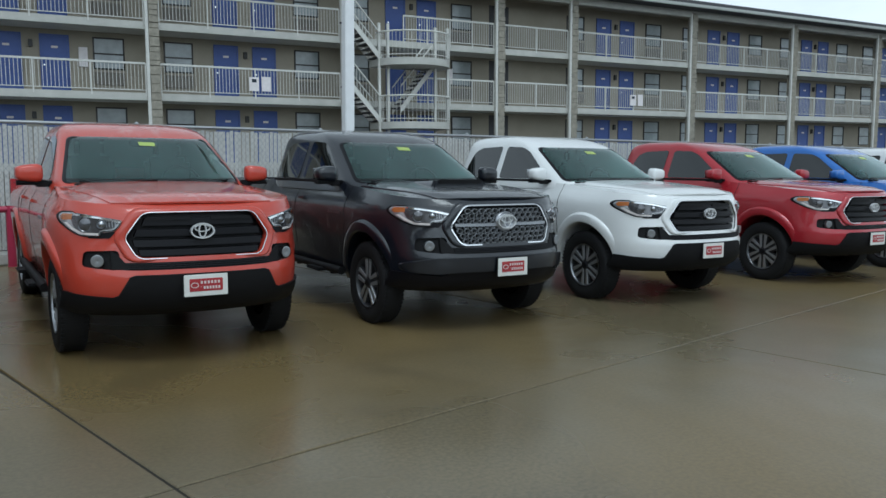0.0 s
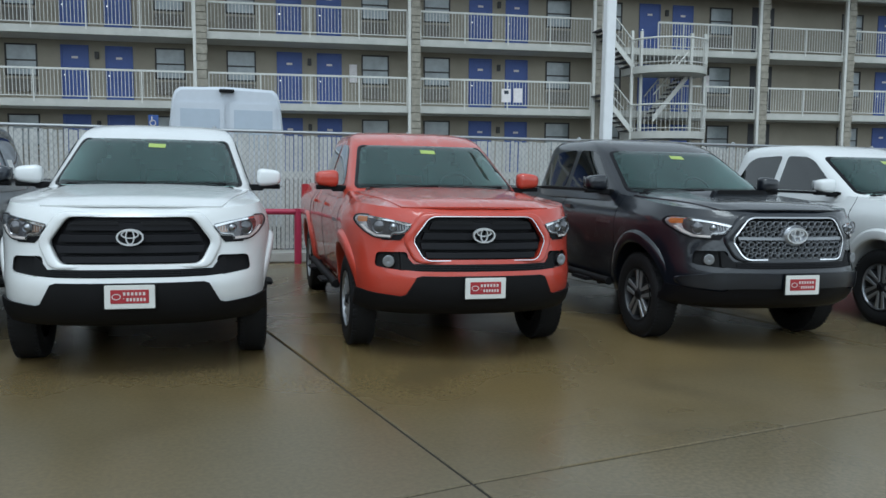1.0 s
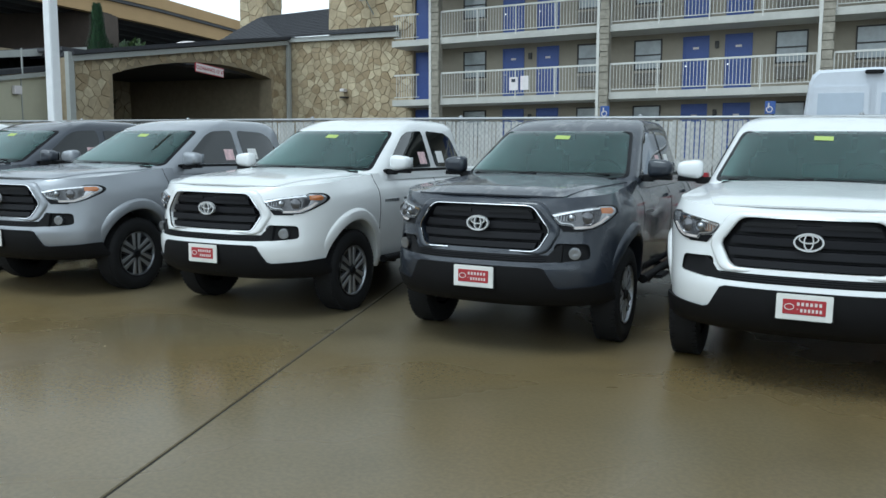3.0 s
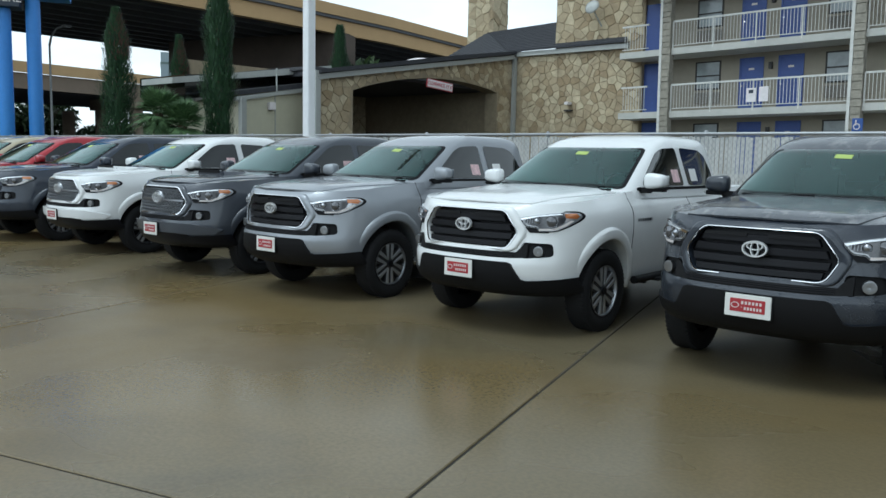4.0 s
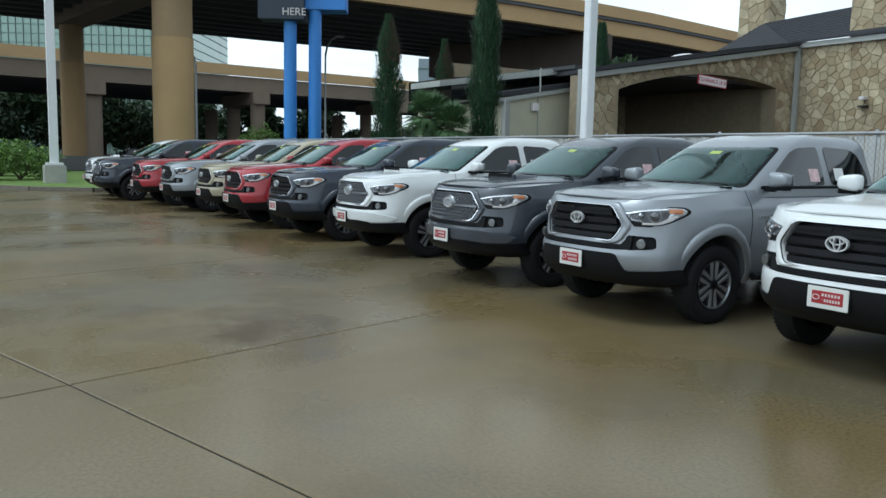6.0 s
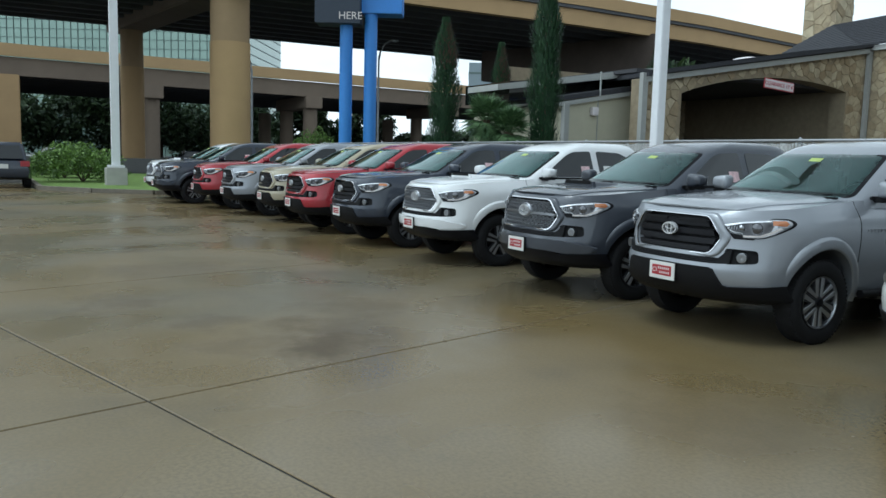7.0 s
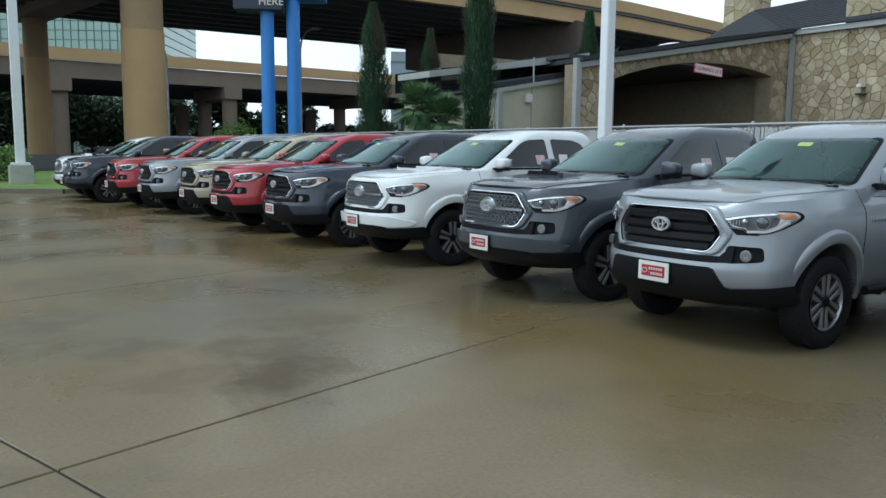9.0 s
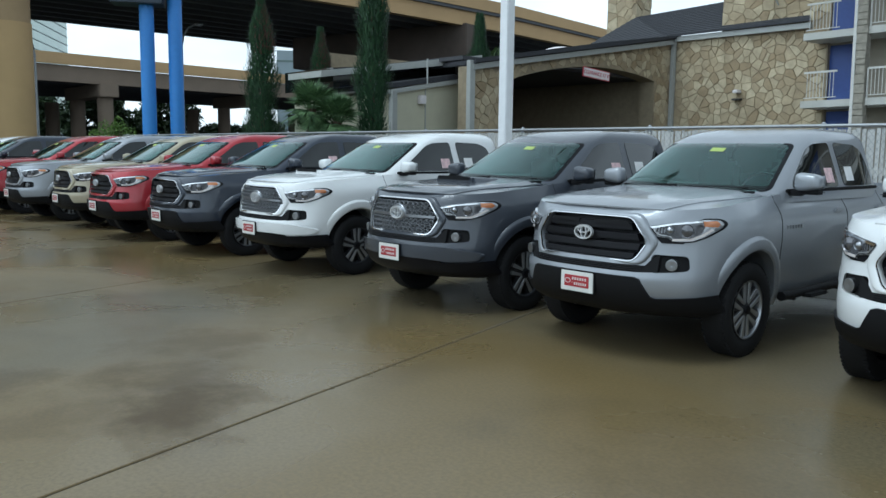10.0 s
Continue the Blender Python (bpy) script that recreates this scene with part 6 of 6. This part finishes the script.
cypress(-31.7, 11.0, 1.5, 7.1, True, 1)
cypress(-33.2, 14.7, 1.1, 6.6, True, 2)
cypress(-24.3, 10.75, 1.22, 7.8, False, 3)
cypress(-33.5, 24.5, 1.5, 8.4, False, 4)


def fan_palm(x, y, h, seed):
    t = tagged(new("fan_palm"), "bushy fan palm with spiky green fronds", "palm")
    r = random.Random(seed)
    bm = bmesh.new()
    add_tube(bm, (x, y, 0), (x, y, h * 0.75), 0.2, 0.15, 12)
    part("trunk", bm, BARK, t)
    bm = bmesh.new()
    for k in range(85):
        a, e = r.uniform(0, 6.283), r.uniform(-0.9, 1.35)
        d = Vector((math.cos(a) * math.cos(e), math.sin(a) * math.cos(e), math.sin(e)))
        tip = Vector((x, y, h * 0.75)) + d * r.uniform(0.25, 0.62)
        add_tube(bm, (x, y, h * 0.72), tip, 0.014, 0.009, 4)
        sidev = d.cross(Vector((0, 0, 1)))
        sidev = sidev.normalized() if sidev.length > 0.05 else Vector((1, 0, 0))
        for j in range(-9, 10):
            b = j / 9 * 1.45
            q = d * math.cos(b) + sidev * math.sin(b)
            L = 0.58 * (1 - 0.25 * abs(j) / 9)
            end = tip + q * L + Vector((0, 0, -0.20 * L))
            wv = q.cross(d).cross(q)
            wv = wv.normalized() * 0.018 if wv.length > 0.01 else Vector((0, 0, 0.018))
            bm.faces.new([bm.verts.new(v) for v in (tip - wv * 0.4, tip + q * L * 0.4 + wv, end, tip + q * L * 0.4 - wv)])
    part("fronds", bm, PALM, t, smooth=0)


fan_palm(-24.5, 8.6, 3.7, 1)
fan_palm(-23.9, 9.1, 3.2, 2)


def far_tree(x, y, w, h, seed):
    t = tagged(new("tree"), "dark leafy tree beyond the bridge", "tree", "far trees")
    r = random.Random(seed)
    bm = bmesh.new()
    add_tube(bm, (x, y, 0), (x, y, h * 0.5), 0.35, 0.2, 8)
    for k in range(5):
        a = r.uniform(0, 6.3)
        add_tube(bm, (x, y, h * 0.35), (x + math.cos(a) * w * 0.4, y + math.sin(a) * w * 0.4, h * 0.7), 0.15, 0.05, 6)
    part("trunk", bm, BARK, t)
    bm = bmesh.new()
    for k in range(22):
        a, d = r.uniform(0, 6.3), r.uniform(0, 1) ** 0.5 * w * 0.42
        leaves(bm, (x + d * math.cos(a), y + d * math.sin(a), h * r.uniform(0.15, 0.85)), (w * 0.22, w * 0.22, h * 0.19), 200, 0.6, r, 0.2)
    part("crown", bm, TREELEAF, t, smooth=0)


for k in range(26):
    far_tree(-166 - rng.uniform(0, 10), -80 + 8.6 * k, rng.uniform(10, 13), rng.uniform(13.5, 16) if k < 18 else rng.uniform(6, 8), 40 + k)
for k in range(5):
    far_tree(-52 - 4 * k, 44 + 9 * k, rng.uniform(6, 8), rng.uniform(8, 10), 90 + k)


# ---- cars on the street and at the lot's edge ----
def make_car(m, length, height, mat, label, plate=False):
    c = tagged(new("car"), label, "car")
    c.matrix_basis = m
    L, W = length / 2, 0.9
    bm = bmesh.new()
    secs = [(-L, 0.55, 0.78), (-L + 0.08, 0.4, 0.95), (-L * 0.45, 0.3, 1.02), (L * 0.8, 0.3, 1.05), (L - 0.05, 0.4, 1.0), (L, 0.5, 0.85)]
    rows = []
    for y, z0, z1 in secs:
        k = 0.9 if abs(y) > L - 0.1 else 1.0
        rows.append([bm.verts.new((x * k, y, z)) for x, z in ((-W, z0), (-W - 0.02, (z0 + z1) / 2), (-W + 0.06, z1), (W - 0.06, z1), (W + 0.02, (z0 + z1) / 2), (W, z0))])
    for p, q in zip(rows, rows[1:]):
        for j in range(6):
            bm.faces.new((p[j], p[(j + 1) % 6], q[(j + 1) % 6], q[j]))
    bm.faces.new(rows[0])
    bm.faces.new(rows[-1][::-1])
    part("body", bm, mat, c)
    bm = bmesh.new()
    add_box(bm, -0.78, 0.78, -L * 0.5, L * 0.92, 0.98, height, 0.0)
    for v in bm.verts:
        if v.co.z > 1.2:
            v.co.x *= 0.82
            v.co.y = v.co.y * 0.78 + 0.12
    bmesh.ops.bevel(bm, geom=bm.edges[:], offset=0.06, segments=3, affect="EDGES")
    cabin = part("cabin", bm, mat, c)
    h = height - 1.0
    bm = bmesh.new()
    for s in (1, -1):
        add_polygon(bm, [(s * 0.775, -L * 0.40, 1.04), (s * 0.775, L * 0.80, 1.04), (s * 0.675, L * 0.68, height - 0.1), (s * 0.675, -L * 0.24, height - 0.1)], (s * 0.012, 0, 0))
    add_polygon(bm, [(-0.66, L * 0.93, 1.08), (0.66, L * 0.93, 1.08), (0.55, L * 0.80 + 0.06, height - 0.12), (-0.55, L * 0.80 + 0.06, height - 0.12)], (0, 0.012, 0))
    add_polygon(bm, [(-0.66, -L * 0.52, 1.06), (0.66, -L * 0.52, 1.06), (0.55, -L * 0.33, height - 0.12), (-0.55, -L * 0.33, height - 0.12)], (0, -0.012, 0))
    part("windows", bm, SIDEGLASS, cabin, smooth=0)
    for y in (-L * 0.62, L * 0.62):
        for s in (1, -1):
            bm = bmesh.new()
            add_tube(bm, (s * 0.68, y, 0.34), (s * 0.92, y, 0.34), 0.34, seg=24)
            part("wheel", bm, RUBBER, c)
    for s in (1, -1):
        part("tail_lamp", boxed(s * 0.55, s * 0.86, L - 0.07, L + 0.02, 0.80, 1.0, 0.01), PLATERED, c)
    if plate:
        part("plate", boxed(-0.16, 0.16, L + 0.0, L + 0.02, 0.72, 0.88), PLATEWHITE, c)


make_car(pose(-37.6, -5.15, 0, 0, 0, -90), 4.5, 1.68, PAINT["slate"], "dark grey sport utility car at the kerb", True)
for k, (y, color) in enumerate(((-22, "silver"), (-9, "white"), (-1.5, "white"), (9, "black"), (14.5, "grey"), (27, "silver"))):
    make_car(pose(-68 - 3 * (k % 2), y, 0.0, 0, 0, 0), 4.6, 1.5, PAINT[color], "%s car on the street under the bridge" % SHADE[color])

# ---- parking signs by the motel ----
for x, z in ((-2.0, 3.05), (-7.75, 2.95)):
    sg = tagged(new("parking_sign"), "blue square parking sign on a post", "sign")
    part("board", boxed(x - 0.17, x + 0.17, 24.9, 24.93, z - 0.22, z + 0.22, 0.005), SIGNHC, sg)
    bm = bmesh.new()
    add_oval(bm, x - 0.02, z - 0.06, 0.11, 0.11, 0.03, 24.885, 24.9, 16)
    add_box(bm, x - 0.07, x - 0.03, 24.885, 24.9, z - 0.02, z + 0.16)
    part("symbol", bm, PRINT, sg)
    bm = bmesh.new()
    add_tube(bm, (x, 24.96, 0), (x, 24.96, z + 0.2), 0.03)
    part("post", bm, GALV, sg)
